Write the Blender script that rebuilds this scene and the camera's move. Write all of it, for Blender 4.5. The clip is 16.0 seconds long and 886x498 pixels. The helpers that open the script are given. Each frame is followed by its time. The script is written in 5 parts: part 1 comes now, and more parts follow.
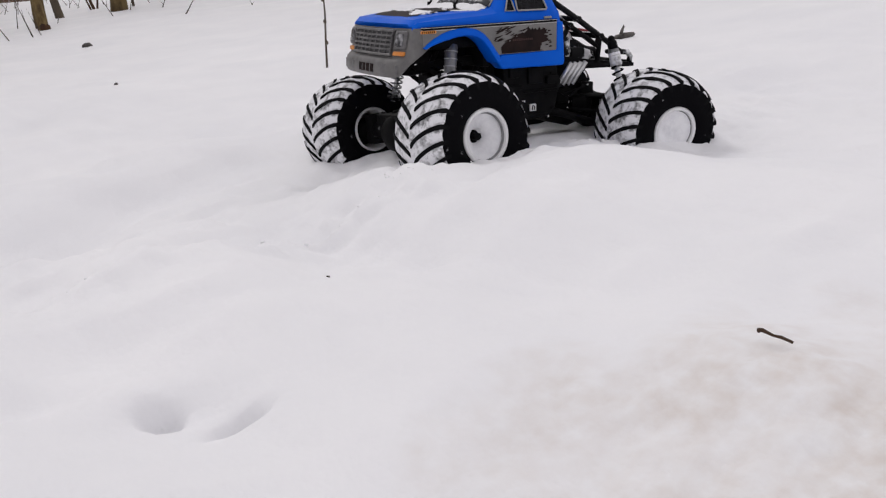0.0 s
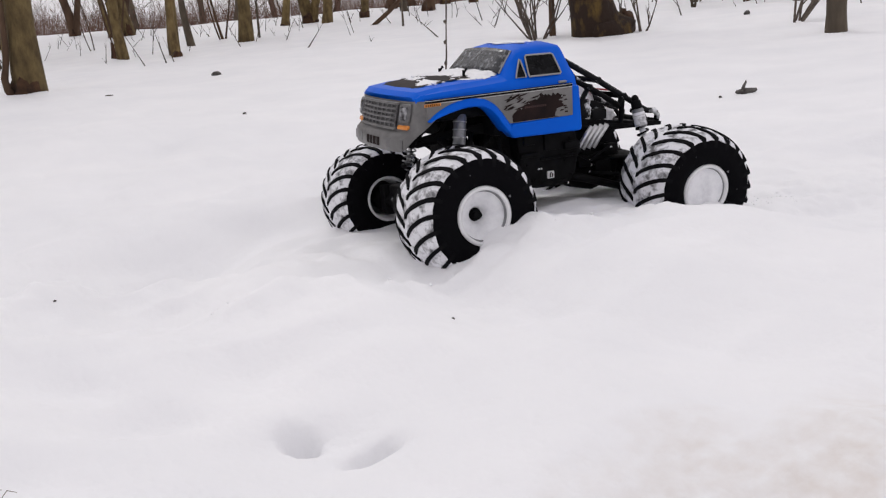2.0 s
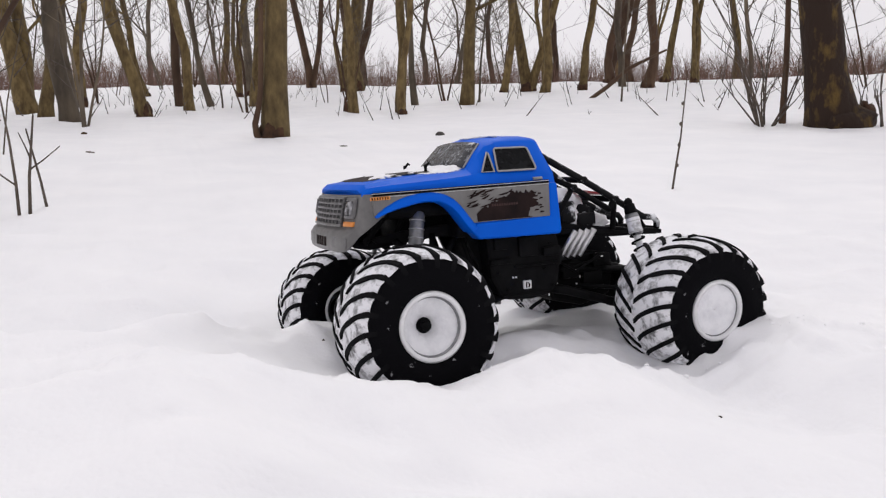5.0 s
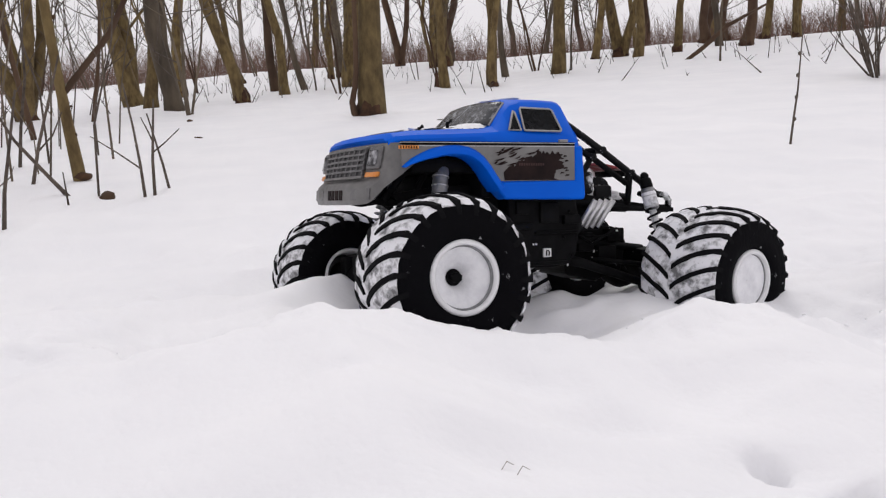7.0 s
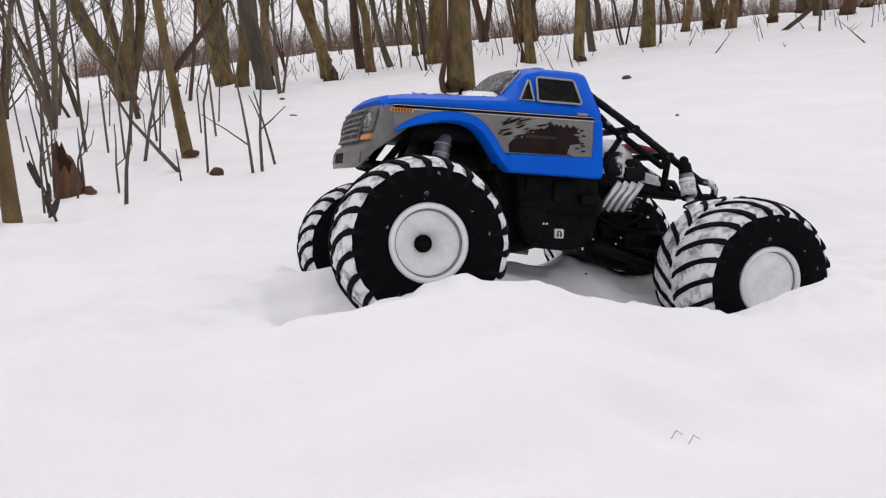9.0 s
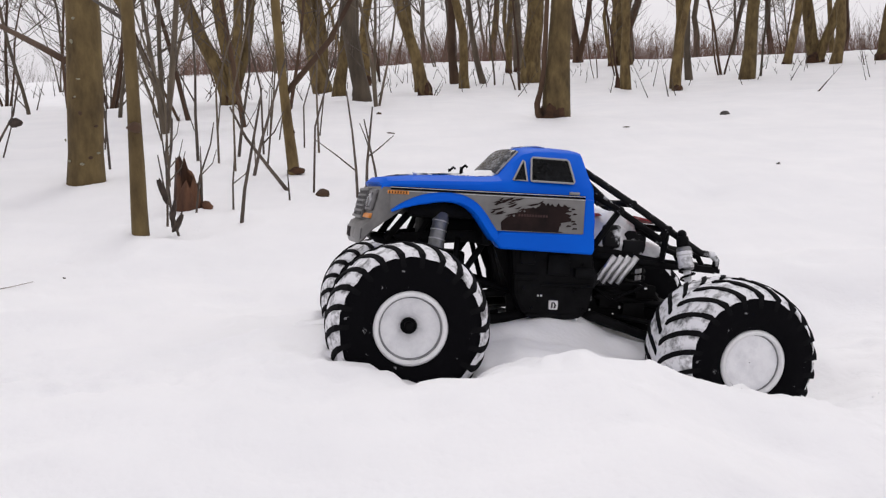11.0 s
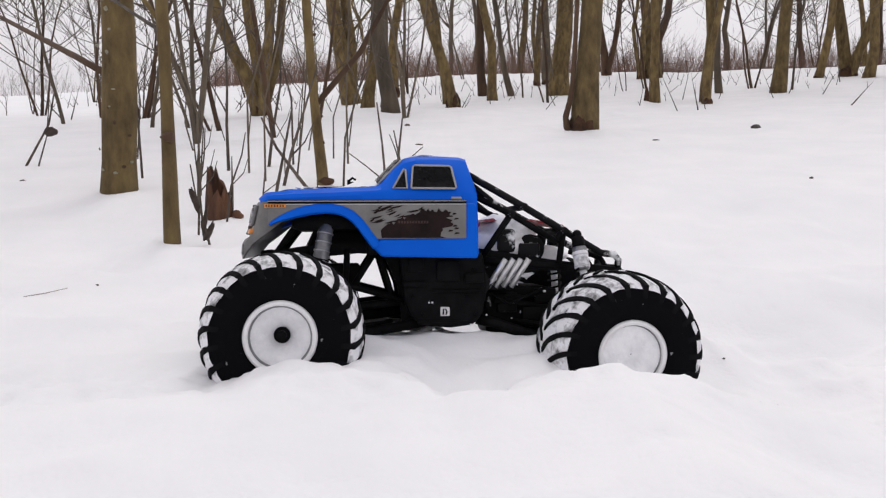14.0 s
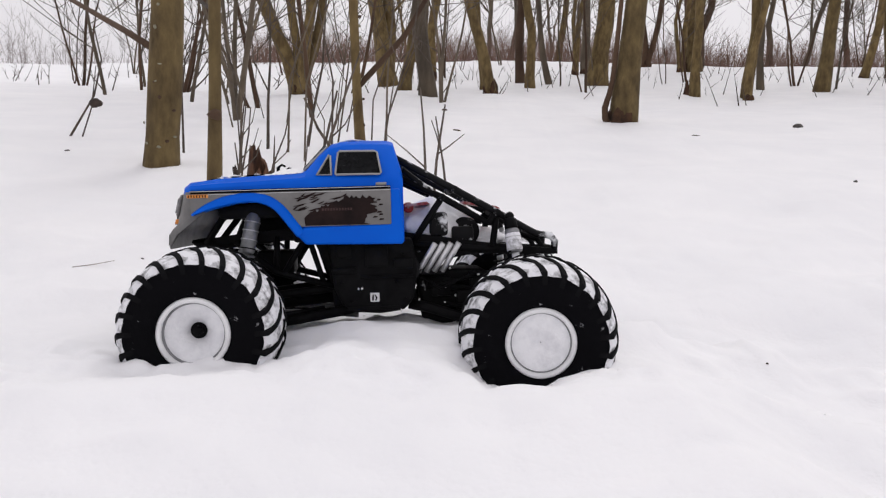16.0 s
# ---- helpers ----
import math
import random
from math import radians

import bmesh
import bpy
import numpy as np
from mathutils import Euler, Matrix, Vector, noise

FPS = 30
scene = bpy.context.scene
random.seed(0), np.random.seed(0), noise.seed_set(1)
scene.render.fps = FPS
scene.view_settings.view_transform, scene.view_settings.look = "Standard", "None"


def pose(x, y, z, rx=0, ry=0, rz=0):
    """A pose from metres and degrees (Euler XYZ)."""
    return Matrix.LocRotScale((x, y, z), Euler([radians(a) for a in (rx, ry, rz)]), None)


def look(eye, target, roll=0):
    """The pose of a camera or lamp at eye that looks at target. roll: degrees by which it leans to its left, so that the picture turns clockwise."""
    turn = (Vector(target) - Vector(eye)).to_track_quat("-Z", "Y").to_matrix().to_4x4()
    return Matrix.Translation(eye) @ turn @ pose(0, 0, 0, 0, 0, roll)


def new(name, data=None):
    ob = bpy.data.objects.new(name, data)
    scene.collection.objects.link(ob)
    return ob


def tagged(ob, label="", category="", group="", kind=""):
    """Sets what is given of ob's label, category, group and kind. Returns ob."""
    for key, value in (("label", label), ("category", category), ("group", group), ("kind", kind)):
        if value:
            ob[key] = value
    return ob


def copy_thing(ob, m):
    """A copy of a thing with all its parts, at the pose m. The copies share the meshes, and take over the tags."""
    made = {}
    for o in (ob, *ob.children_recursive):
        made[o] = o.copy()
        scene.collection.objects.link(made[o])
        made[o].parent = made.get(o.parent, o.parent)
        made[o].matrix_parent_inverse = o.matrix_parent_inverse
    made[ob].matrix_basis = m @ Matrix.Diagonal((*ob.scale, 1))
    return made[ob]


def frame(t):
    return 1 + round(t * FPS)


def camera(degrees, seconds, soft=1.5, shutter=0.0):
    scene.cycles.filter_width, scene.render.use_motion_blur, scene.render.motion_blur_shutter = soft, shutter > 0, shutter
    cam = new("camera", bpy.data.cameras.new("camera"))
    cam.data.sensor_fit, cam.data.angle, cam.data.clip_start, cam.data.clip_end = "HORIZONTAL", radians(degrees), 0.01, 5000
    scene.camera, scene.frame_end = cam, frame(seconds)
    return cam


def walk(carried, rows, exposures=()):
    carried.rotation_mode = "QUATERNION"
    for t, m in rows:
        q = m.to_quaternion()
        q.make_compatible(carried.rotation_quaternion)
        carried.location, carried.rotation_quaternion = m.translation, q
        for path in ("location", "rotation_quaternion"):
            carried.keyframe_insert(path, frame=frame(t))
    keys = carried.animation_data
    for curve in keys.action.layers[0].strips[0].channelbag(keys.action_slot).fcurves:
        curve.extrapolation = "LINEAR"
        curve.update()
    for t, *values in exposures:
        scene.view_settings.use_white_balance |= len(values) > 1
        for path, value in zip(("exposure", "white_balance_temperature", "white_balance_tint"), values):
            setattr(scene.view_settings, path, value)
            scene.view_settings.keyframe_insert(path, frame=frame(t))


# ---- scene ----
# ---- the camera and its way ----
def turned(x, y, z, yaw, nod, lean):
    """A pose from metres and radians: turned about z, nodded about x, leaned about y."""
    return Matrix.Translation((x, y, z)) @ Matrix.Rotation(yaw, 4, "Z") @ Matrix.Rotation(nod, 4, "X") @ Matrix.Rotation(lean, 4, "Y")


UPRIGHT = Matrix.Rotation(radians(90), 4, "X")
CAMERA_ROWS = [
    (0, 0.2344, -0.9534, 0.2182, -0.6651, -0.2938, 0.1169),
    (0.5, 0.2377, -0.9509, 0.2170, -0.6392, -0.2843, 0.1142),
    (1, 0.2276, -0.9551, 0.2237, -0.6147, -0.2741, 0.1134),
    (1.5, 0.2269, -0.9542, 0.2269, -0.5958, -0.2619, 0.1151),
    (2, 0.2031, -0.9535, 0.2341, -0.5531, -0.2388, 0.0752),
    (2.5, 0.1998, -0.9566, 0.2408, -0.5264, -0.2171, 0.0364),
    (3, 0.2015, -0.9632, 0.2531, -0.5070, -0.1908, -0.0232),
    (3.5, 0.2033, -0.9615, 0.2528, -0.4893, -0.1739, -0.0268),
    (4, 0.1926, -0.9663, 0.2597, -0.4740, -0.1554, -0.0325),
    (4.5, 0.1718, -0.9456, 0.2544, -0.3924, -0.1495, -0.0259),
    (4.7, 0.1486, -0.9366, 0.2497, -0.3584, -0.1494, -0.0175),
    (6.8, 0.1038, -0.9084, 0.2408, -0.2524, -0.1665, 0.0411),
    (7, 0.0902, -0.9083, 0.2278, -0.2198, -0.1796, 0.0501),
    (7.5, 0.0720, -0.9132, 0.2344, -0.1957, -0.1892, 0.0535),
    (8, 0.0593, -0.9115, 0.2314, -0.1700, -0.1962, 0.0561),
    (8.5, 0.0494, -0.9089, 0.2293, -0.1435, -0.2002, 0.0612),
    (9, 0.0412, -0.9087, 0.2285, -0.1226, -0.2012, 0.0624),
    (9.5, 0.0265, -0.9070, 0.2339, -0.0871, -0.1986, 0.0620),
    (10, 0.0056, -0.9444, 0.2907, -0.0534, -0.1814, 0.0187),
    (10.2, -0.0012, -0.9473, 0.2876, -0.0447, -0.1859, 0.0145),
    (12.3, -0.0037, -0.9517, 0.2912, -0.0225, -0.1774, 0.0016),
    (12.5, -0.0038, -0.9522, 0.2901, -0.0172, -0.1758, 0.0046),
    (13, -0.0039, -0.9511, 0.2892, -0.0103, -0.1718, 0.0043),
    (13.5, -0.0055, -0.9490, 0.2866, -0.0058, -0.1709, 0.0030),
    (14, -0.0089, -0.9459, 0.2876, 0.0000, -0.1705, -0.0001),
    (14.5, -0.0105, -0.9552, 0.2879, 0.0065, -0.1684, -0.0028),
    (15, -0.0130, -0.9543, 0.2855, 0.0116, -0.1695, -0.0039),
    (15.5, -0.0114, -0.9540, 0.2835, 0.0155, -0.1704, -0.0029),
    (16, -0.0295, -0.9485, 0.2940, 0.0333, -0.1892, -0.0400),
]
cam = camera(55.27, 16.0, soft=1.25)
walk(cam, [(t, turned(*r) @ UPRIGHT) for t, *r in CAMERA_ROWS],
     exposures=[(0, -0.54), (2, -0.42), (3.5, -0.34), (4.5, -0.28), (7, -0.33), (10, -0.31), (16, -0.29)])

# ---- light: an overcast winter sky ----
world = bpy.data.worlds.new("overcast")
scene.world = world
world.use_nodes = True
wn, wl = world.node_tree.nodes, world.node_tree.links
sky = wn.new("ShaderNodeTexSky")
sky.sky_type, sky.sun_disc = "NISHITA", False
sky.sun_elevation, sky.sun_rotation = radians(50), radians(14)
sky.air_density, sky.dust_density, sky.ozone_density = 1.0, 6.0, 1.0
pale = wn.new("ShaderNodeHueSaturation")
pale.inputs["Saturation"].default_value = 0.12
cloud = wn.new("ShaderNodeMix")
cloud.data_type = "RGBA"
cloud.inputs["Factor"].default_value = 0.88
cloud.inputs["B"].default_value = (8.3, 8.0, 8.4, 1)
wl.new(sky.outputs["Color"], pale.inputs["Color"])
wl.new(pale.outputs["Color"], cloud.inputs["A"])
wl.new(cloud.outputs["Result"], wn["Background"].inputs["Color"])
wn["Background"].inputs["Strength"].default_value = 0.126
sun = new("sun", bpy.data.lights.new("sun", "SUN"))
sun.data.energy, sun.data.angle, sun.data.color = 0.80, radians(28), (1, 0.975, 0.94)
sun.matrix_world = look((0.5, 2.0, 2.46), (0, 0, 0))


# ---- materials ----
def material(name, colour, rough=0.7, other=None, scale=20.0, detail=6.0, low=0.35, high=0.65, bump=0.0, bump_scale=80.0, metal=0.0,
             stretch=(1, 1, 1), spread=0.0, coat=0.0, sheen_rough=0.0, shine=0.5):
    """Two colours mixed by noise in the thing's own space, with fine relief; spread varies the brightness from piece to piece."""
    m = bpy.data.materials.new(name)
    m.use_nodes = True
    n, l = m.node_tree.nodes, m.node_tree.links
    b = n["Principled BSDF"]
    b.inputs["Roughness"].default_value, b.inputs["Metallic"].default_value = rough, metal
    b.inputs["Coat Weight"].default_value, b.inputs["Specular IOR Level"].default_value = coat, shine
    co = n.new("ShaderNodeTexCoord")
    mp = n.new("ShaderNodeMapping")
    mp.inputs["Scale"].default_value = stretch
    l.new(co.outputs["Object"], mp.inputs["Vector"])
    out = None
    if other:
        ns = n.new("ShaderNodeTexNoise")
        ns.inputs["Scale"].default_value, ns.inputs["Detail"].default_value = scale, detail
        ns.inputs["Roughness"].default_value = 0.62
        ramp = n.new("ShaderNodeValToRGB")
        ramp.color_ramp.elements[0].position, ramp.color_ramp.elements[1].position = low, high
        ramp.color_ramp.elements[0].color, ramp.color_ramp.elements[1].color = (*colour, 1), (*other, 1)
        l.new(mp.outputs["Vector"], ns.inputs["Vector"])
        l.new(ns.outputs["Fac"], ramp.inputs["Fac"])
        out = ramp.outputs["Color"]
    if spread:
        info = n.new("ShaderNodeObjectInfo")
        rng = n.new("ShaderNodeMapRange")
        rng.inputs["To Min"].default_value, rng.inputs["To Max"].default_value = 1 - spread, 1 + spread
        l.new(info.outputs["Random"], rng.inputs["Value"])
        hs = n.new("ShaderNodeHueSaturation")
        hs.inputs["Color"].default_value = (*colour, 1)
        l.new(rng.outputs["Result"], hs.inputs["Value"])
        if out:
            l.new(out, hs.inputs["Color"])
        out = hs.outputs["Color"]
    if out:
        l.new(out, b.inputs["Base Color"])
    else:
        b.inputs["Base Color"].default_value = (*colour, 1)
    if sheen_rough:
        rn = n.new("ShaderNodeTexNoise")
        rn.inputs["Scale"].default_value = scale * 1.7
        rr = n.new("ShaderNodeMapRange")
        rr.inputs["To Min"].default_value, rr.inputs["To Max"].default_value = max(0.02, rough - sheen_rough), rough + sheen_rough
        l.new(mp.outputs["Vector"], rn.inputs["Vector"])
        l.new(rn.outputs["Fac"], rr.inputs["Value"])
        l.new(rr.outputs["Result"], b.inputs["Roughness"])
    if bump:
        bn = n.new("ShaderNodeTexNoise")
        bn.inputs["Scale"].default_value, bn.inputs["Detail"].default_value = bump_scale, 5.0
        bp = n.new("ShaderNodeBump")
        bp.inputs["Strength"].default_value, bp.inputs["Distance"].default_value = 1.0, bump
        l.new(mp.outputs["Vector"], bn.inputs["Vector"])
        l.new(bn.outputs["Fac"], bp.inputs["Height"])
        l.new(bp.outputs["Normal"], b.inputs["Normal"])
    return m


def snow_material(name, dirty):
    """Soft snow: white with fine grain; dirty adds a brownish, gritty patch where the trodden snow lies."""
    m = material(name, (0.86, 0.86, 0.88), 0.85, (0.93, 0.925, 0.935), 3.0, 8, 0.3, 0.7, 0.0008 if dirty else 0.0012, 150.0)
    n, l = m.node_tree.nodes, m.node_tree.links
    b = n["Principled BSDF"]
    b.inputs["Specular IOR Level"].default_value = 0.25
    if dirty:
        co = next(x for x in n if x.type == "TEX_COORD")
        ramp = next(x for x in n if x.type == "VALTORGB")
        near = n.new("ShaderNodeVectorMath")
        near.operation = "DISTANCE"
        near.inputs[1].default_value = (0.54, -0.88, 0.05)
        l.new(co.outputs["Object"], near.inputs[0])
        wobble = n.new("ShaderNodeTexNoise")
        wobble.inputs["Scale"].default_value, wobble.inputs["Detail"].default_value = 14.0, 8.0
        l.new(co.outputs["Object"], wobble.inputs["Vector"])
        add = n.new("ShaderNodeMath")
        add.operation = "MULTIPLY_ADD"
        add.inputs[1].default_value = 0.32
        l.new(wobble.outputs["Fac"], add.inputs[0])
        l.new(near.outputs["Value"], add.inputs[2])
        fall = n.new("ShaderNodeMapRange")
        fall.inputs["From Min"].default_value, fall.inputs["From Max"].default_value = 0.42, 0.20
        fall.clamp = True
        l.new(add.outputs["Value"], fall.inputs["Value"])
        grit = n.new("ShaderNodeTexNoise")
        grit.inputs["Scale"].default_value, grit.inputs["Detail"].default_value = 70.0, 10.0
        l.new(co.outputs["Object"], grit.inputs["Vector"])
        gr = n.new("ShaderNodeValToRGB")
        gr.color_ramp.elements[0].position, gr.color_ramp.elements[1].position = 0.28, 0.68
        gr.color_ramp.elements[0].color, gr.color_ramp.elements[1].color = (0.70, 0.63, 0.575, 1), (0.86, 0.85, 0.845, 1)
        l.new(grit.outputs["Fac"], gr.inputs["Fac"])
        mix = n.new("ShaderNodeMix")
        mix.data_type = "RGBA"
        l.new(fall.outputs["Result"], mix.inputs["Factor"])
        l.new(ramp.outputs["Color"], mix.inputs["A"])
        l.new(gr.outputs["Color"], mix.inputs["B"])
        l.new(mix.outputs["Result"], b.inputs["Base Color"])
    return m


SNOW_GROUND = snow_material("snow_ground", True)
SNOW = snow_material("snow_loose", False)
BLUE = material("blue_lexan", (0.0, 0.098, 0.62), 0.45, (0.0, 0.122, 0.70), 9, 3, bump=0.0002, bump_scale=60, sheen_rough=0.12, shine=0.10)
GREY_PAINT = material("grey_paint", (0.145, 0.14, 0.135), 0.42, (0.195, 0.19, 0.185), 40, 5, sheen_rough=0.15)
GRILLE_GREY = material("grille_grey", (0.07, 0.069, 0.071), 0.4, (0.15, 0.146, 0.147), 90, 6, sheen_rough=0.15)
NOSE_GREY = material("nose_grey", (0.085, 0.083, 0.082), 0.38, (0.165, 0.16, 0.157), 55, 7, 0.3, 0.7, sheen_rough=0.15)
DECAL_DARK = material("torn_decal", (0.010, 0.007, 0.007), 0.6, (0.026, 0.015, 0.014), 35, 6, shine=0.08)
LETTER = material("maroon_letter", (0.055, 0.034, 0.033), 0.6, (0.075, 0.045, 0.043), 60, 4, shine=0.08)
PIN_LINE = material("pin_line_white", (0.62, 0.62, 0.62), 0.5)
TRIM = material("window_trim_grey", (0.33, 0.32, 0.31), 0.5)
GLASS_DARK = material("dark_window", (0.006, 0.0065, 0.008), 0.25, (0.022, 0.023, 0.026), 60, 8, 0.5, 0.75, sheen_rough=0.1, shine=0.25)
WET_GLASS = material("wet_windscreen", (0.03, 0.032, 0.037), 0.2, (0.30, 0.31, 0.33), 130, 8, 0.52, 0.68, sheen_rough=0.15)
AMBER = material("amber_lens", (0.62, 0.20, 0.03), 0.3, (0.75, 0.30, 0.06), 90, 3)
LENS = material("headlight_lens", (0.035, 0.035, 0.038), 0.12, (0.42, 0.42, 0.44), 120, 5, 0.42, 0.66, metal=0.4)
BLACK = material("black_plastic", (0.0028, 0.0028, 0.0034), 0.6, (0.0075, 0.0075, 0.0082), 60, 6, bump=0.0003, bump_scale=300, sheen_rough=0.15, shine=0.07)
BLACK_SPECK = material("snow_flecked_plastic", (0.0022, 0.0022, 0.0026), 0.6, (0.55, 0.56, 0.58), 85, 8, 0.64, 0.76, bump=0.0008, bump_scale=120, shine=0.12)
FROSTED = material("snow_dusted_plastic", (0.005, 0.005, 0.006), 0.6, (0.75, 0.76, 0.78), 55, 8, 0.56, 0.66, shine=0.15)
RUBBER = material("black_rubber", (0.003, 0.003, 0.0038), 0.8, (0.008, 0.008, 0.009), 50, 6, bump=0.0006, bump_scale=260, shine=0.06)
RUBBER_SPECK = material("speckled_rubber", (0.003, 0.003, 0.004), 0.8, (0.5, 0.5, 0.52), 95, 9, 0.67, 0.76, bump=0.0006, bump_scale=260, shine=0.06)
PACKED = material("packed_snow", (0.74, 0.74, 0.77), 0.9, (0.90, 0.90, 0.92), 60, 8, 0.3, 0.6, bump=0.002, bump_scale=140)
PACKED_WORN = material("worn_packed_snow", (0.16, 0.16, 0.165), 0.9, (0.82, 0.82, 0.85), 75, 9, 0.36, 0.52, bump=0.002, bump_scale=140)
RIM_WHITE = material("white_rim", (0.70, 0.70, 0.71), 0.4, (0.80, 0.80, 0.81), 50, 5)
RIM_GREY = material("dull_rim_inside", (0.022, 0.022, 0.023), 0.5, (0.06, 0.06, 0.06), 50, 5)
STEEL = material("bright_steel", (0.5, 0.5, 0.51), 0.3, (0.65, 0.65, 0.66), 70, 4, metal=0.8)
ALLOY = material("grey_alloy", (0.16, 0.165, 0.17), 0.42, (0.30, 0.30, 0.31), 80, 5, metal=0.5)
RED = material("red_plastic", (0.34, 0.03, 0.035), 0.5, (0.62, 0.50, 0.50), 70, 6, 0.5, 0.68)
WHITE = material("white_sticker", (0.75, 0.75, 0.75), 0.5)
BARK = material("bark_olive", (0.058, 0.036, 0.014), 0.95, (0.205, 0.146, 0.060), 17, 10, 0.32, 0.68, 0.006, 40, stretch=(1, 1, 0.45), spread=0.22)
BARK_MOSS = material("bark_mossy", (0.022, 0.011, 0.006), 0.95, (0.17, 0.105, 0.022), 11, 10, 0.52, 0.80, 0.012, 30, stretch=(1, 1, 0.5), spread=0.1)
BARK_GREY = material("bark_grey", (0.055, 0.043, 0.032), 0.95, (0.165, 0.130, 0.090), 8, 8, 0.3, 0.7, 0.005, 40, stretch=(1, 1, 0.35), spread=0.3)
BARK_RED = material("bark_reddish", (0.045, 0.024, 0.014), 0.95, (0.10, 0.06, 0.035), 8, 8, 0.3, 0.7, 0.006, 40, stretch=(1, 1, 0.4), spread=0.25)
TWIG = material("twig_brown", (0.05, 0.038, 0.030), 0.9, (0.12, 0.095, 0.075), 30, 4, spread=0.2)
# twigs of the far woods: distance haze mixed into the base colour
TWIG_HAZY = material("hazy_far_twig", (0.20, 0.17, 0.165), 0.95, (0.30, 0.27, 0.265), 2, 4)
BRUSH = material("red_brown_brush", (0.115, 0.062, 0.045), 0.95, (0.20, 0.125, 0.095), 3, 4)
PALE_TWIG = material("pale_twig", (0.30, 0.27, 0.24), 0.9, (0.42, 0.38, 0.34), 60, 4)
ROOT = material("root_bark", (0.022, 0.010, 0.005), 0.95, (0.095, 0.045, 0.020), 16, 8, 0.35, 0.7, 0.006, 40)
ROTTEN = material("rotten_wood", (0.030, 0.014, 0.009), 0.95, (0.16, 0.075, 0.04), 26, 9, 0.35, 0.7, 0.006, 60, stretch=(1, 1, 0.2))
LICHEN = material("pale_lichen", (0.20, 0.19, 0.13), 0.95, (0.30, 0.28, 0.20), 90, 5)
LEAF = material("dead_leaf", (0.03, 0.022, 0.018), 0.9, (0.07, 0.05, 0.04), 60, 5)
DEBRIS = material("dark_debris", (0.04, 0.035, 0.033), 0.9, (0.13, 0.12, 0.11), 70, 5, bump=0.002, bump_scale=150)


# ---- making ----
def part(name, bm, mat, parent=None, label="", smooth=True):
    """Links a bmesh as one mesh object, under a thing or a part where parent is given."""
    me = bpy.data.meshes.new(name)
    bm.to_mesh(me)
    bm.free()
    if smooth:
        me.polygons.foreach_set("use_smooth", [True] * len(me.polygons))
    me.materials.append(mat)
    ob = new(name, me)
    if parent:
        ob.parent = parent
    if label:
        ob["label"] = label
    return ob


def sharp(ob, angle=35):
    ob.data.set_sharp_from_angle(angle=radians(angle))
    return ob


def add_tube(bm, points, radii, sides=6, cap=True):
    """A tube through points, with a radius for each; rings follow the way."""
    pts = [Vector(p) for p in points]
    rings, up = [], None
    for i, p in enumerate(pts):
        d = (pts[min(i + 1, len(pts) - 1)] - pts[max(i - 1, 0)]).normalized()
        if up is None:
            up = d.orthogonal().normalized()
        up = (up - d * up.dot(d))
        up = up.normalized() if up.length > 1e-6 else d.orthogonal().normalized()
        side = d.cross(up)
        r = radii[i] if hasattr(radii, "__len__") else radii
        rings.append([bm.verts.new(p + r * (math.cos(a) * up + math.sin(a) * side)) for a in (2 * math.pi * k / sides for k in range(sides))])
    for a, b in zip(rings, rings[1:]):
        for k in range(sides):
            bm.faces.new((a[k], a[(k + 1) % sides], b[(k + 1) % sides], b[k]))
    if cap and sides > 2:
        bm.faces.new(rings[0][::-1])
        bm.faces.new(rings[-1])
    return bm


def tube(points, radii, sides=8):
    return add_tube(bmesh.new(), points, radii, sides)


def add_box(bm, lo, hi, bevel=0.0, m=None):
    lo, hi = Vector(lo), Vector(hi)
    got = bmesh.ops.create_cube(bm, size=1, matrix=(m or Matrix()) @ Matrix.Translation((lo + hi) / 2) @ Matrix.Diagonal((*(hi - lo), 1)))
    if bevel:
        edges = list({e for v in got["verts"] for e in v.link_edges})
        bmesh.ops.bevel(bm, geom=edges, offset=bevel, segments=2, affect="EDGES", profile=0.5)
    return bm


def box(lo, hi, bevel=0.0, m=None):
    return add_box(bmesh.new(), lo, hi, bevel, m)


def add_prism(bm, outline, y0, y1):
    """A plate with an outline in the xz plane, from y0 to y1."""
    a = [bm.verts.new((x, y0, z)) for x, z in outline]
    b = [bm.verts.new((x, y1, z)) for x, z in outline]
    bm.faces.new(a)
    bm.faces.new(b[::-1])
    for i in range(len(a)):
        j = (i + 1) % len(a)
        bm.faces.new((a[j], a[i], b[i], b[j]))
    bmesh.ops.recalc_face_normals(bm, faces=bm.faces)
    return bm


def prism(outline, y0, y1):
    return add_prism(bmesh.new(), outline, y0, y1)


def revolve(profile, sides=40):
    """A body turned about the y axis; profile of (y, radius)."""
    bm = bmesh.new()
    rings = [[bm.verts.new((r * math.cos(a), y, r * math.sin(a))) for a in (2 * math.pi * k / sides for k in range(sides))] for y, r in profile]
    for a, b in zip(rings, rings[1:]):
        for k in range(sides):
            bm.faces.new((a[k], a[(k + 1) % sides], b[(k + 1) % sides], b[k]))
    bmesh.ops.recalc_face_normals(bm, faces=bm.faces)
    return bm


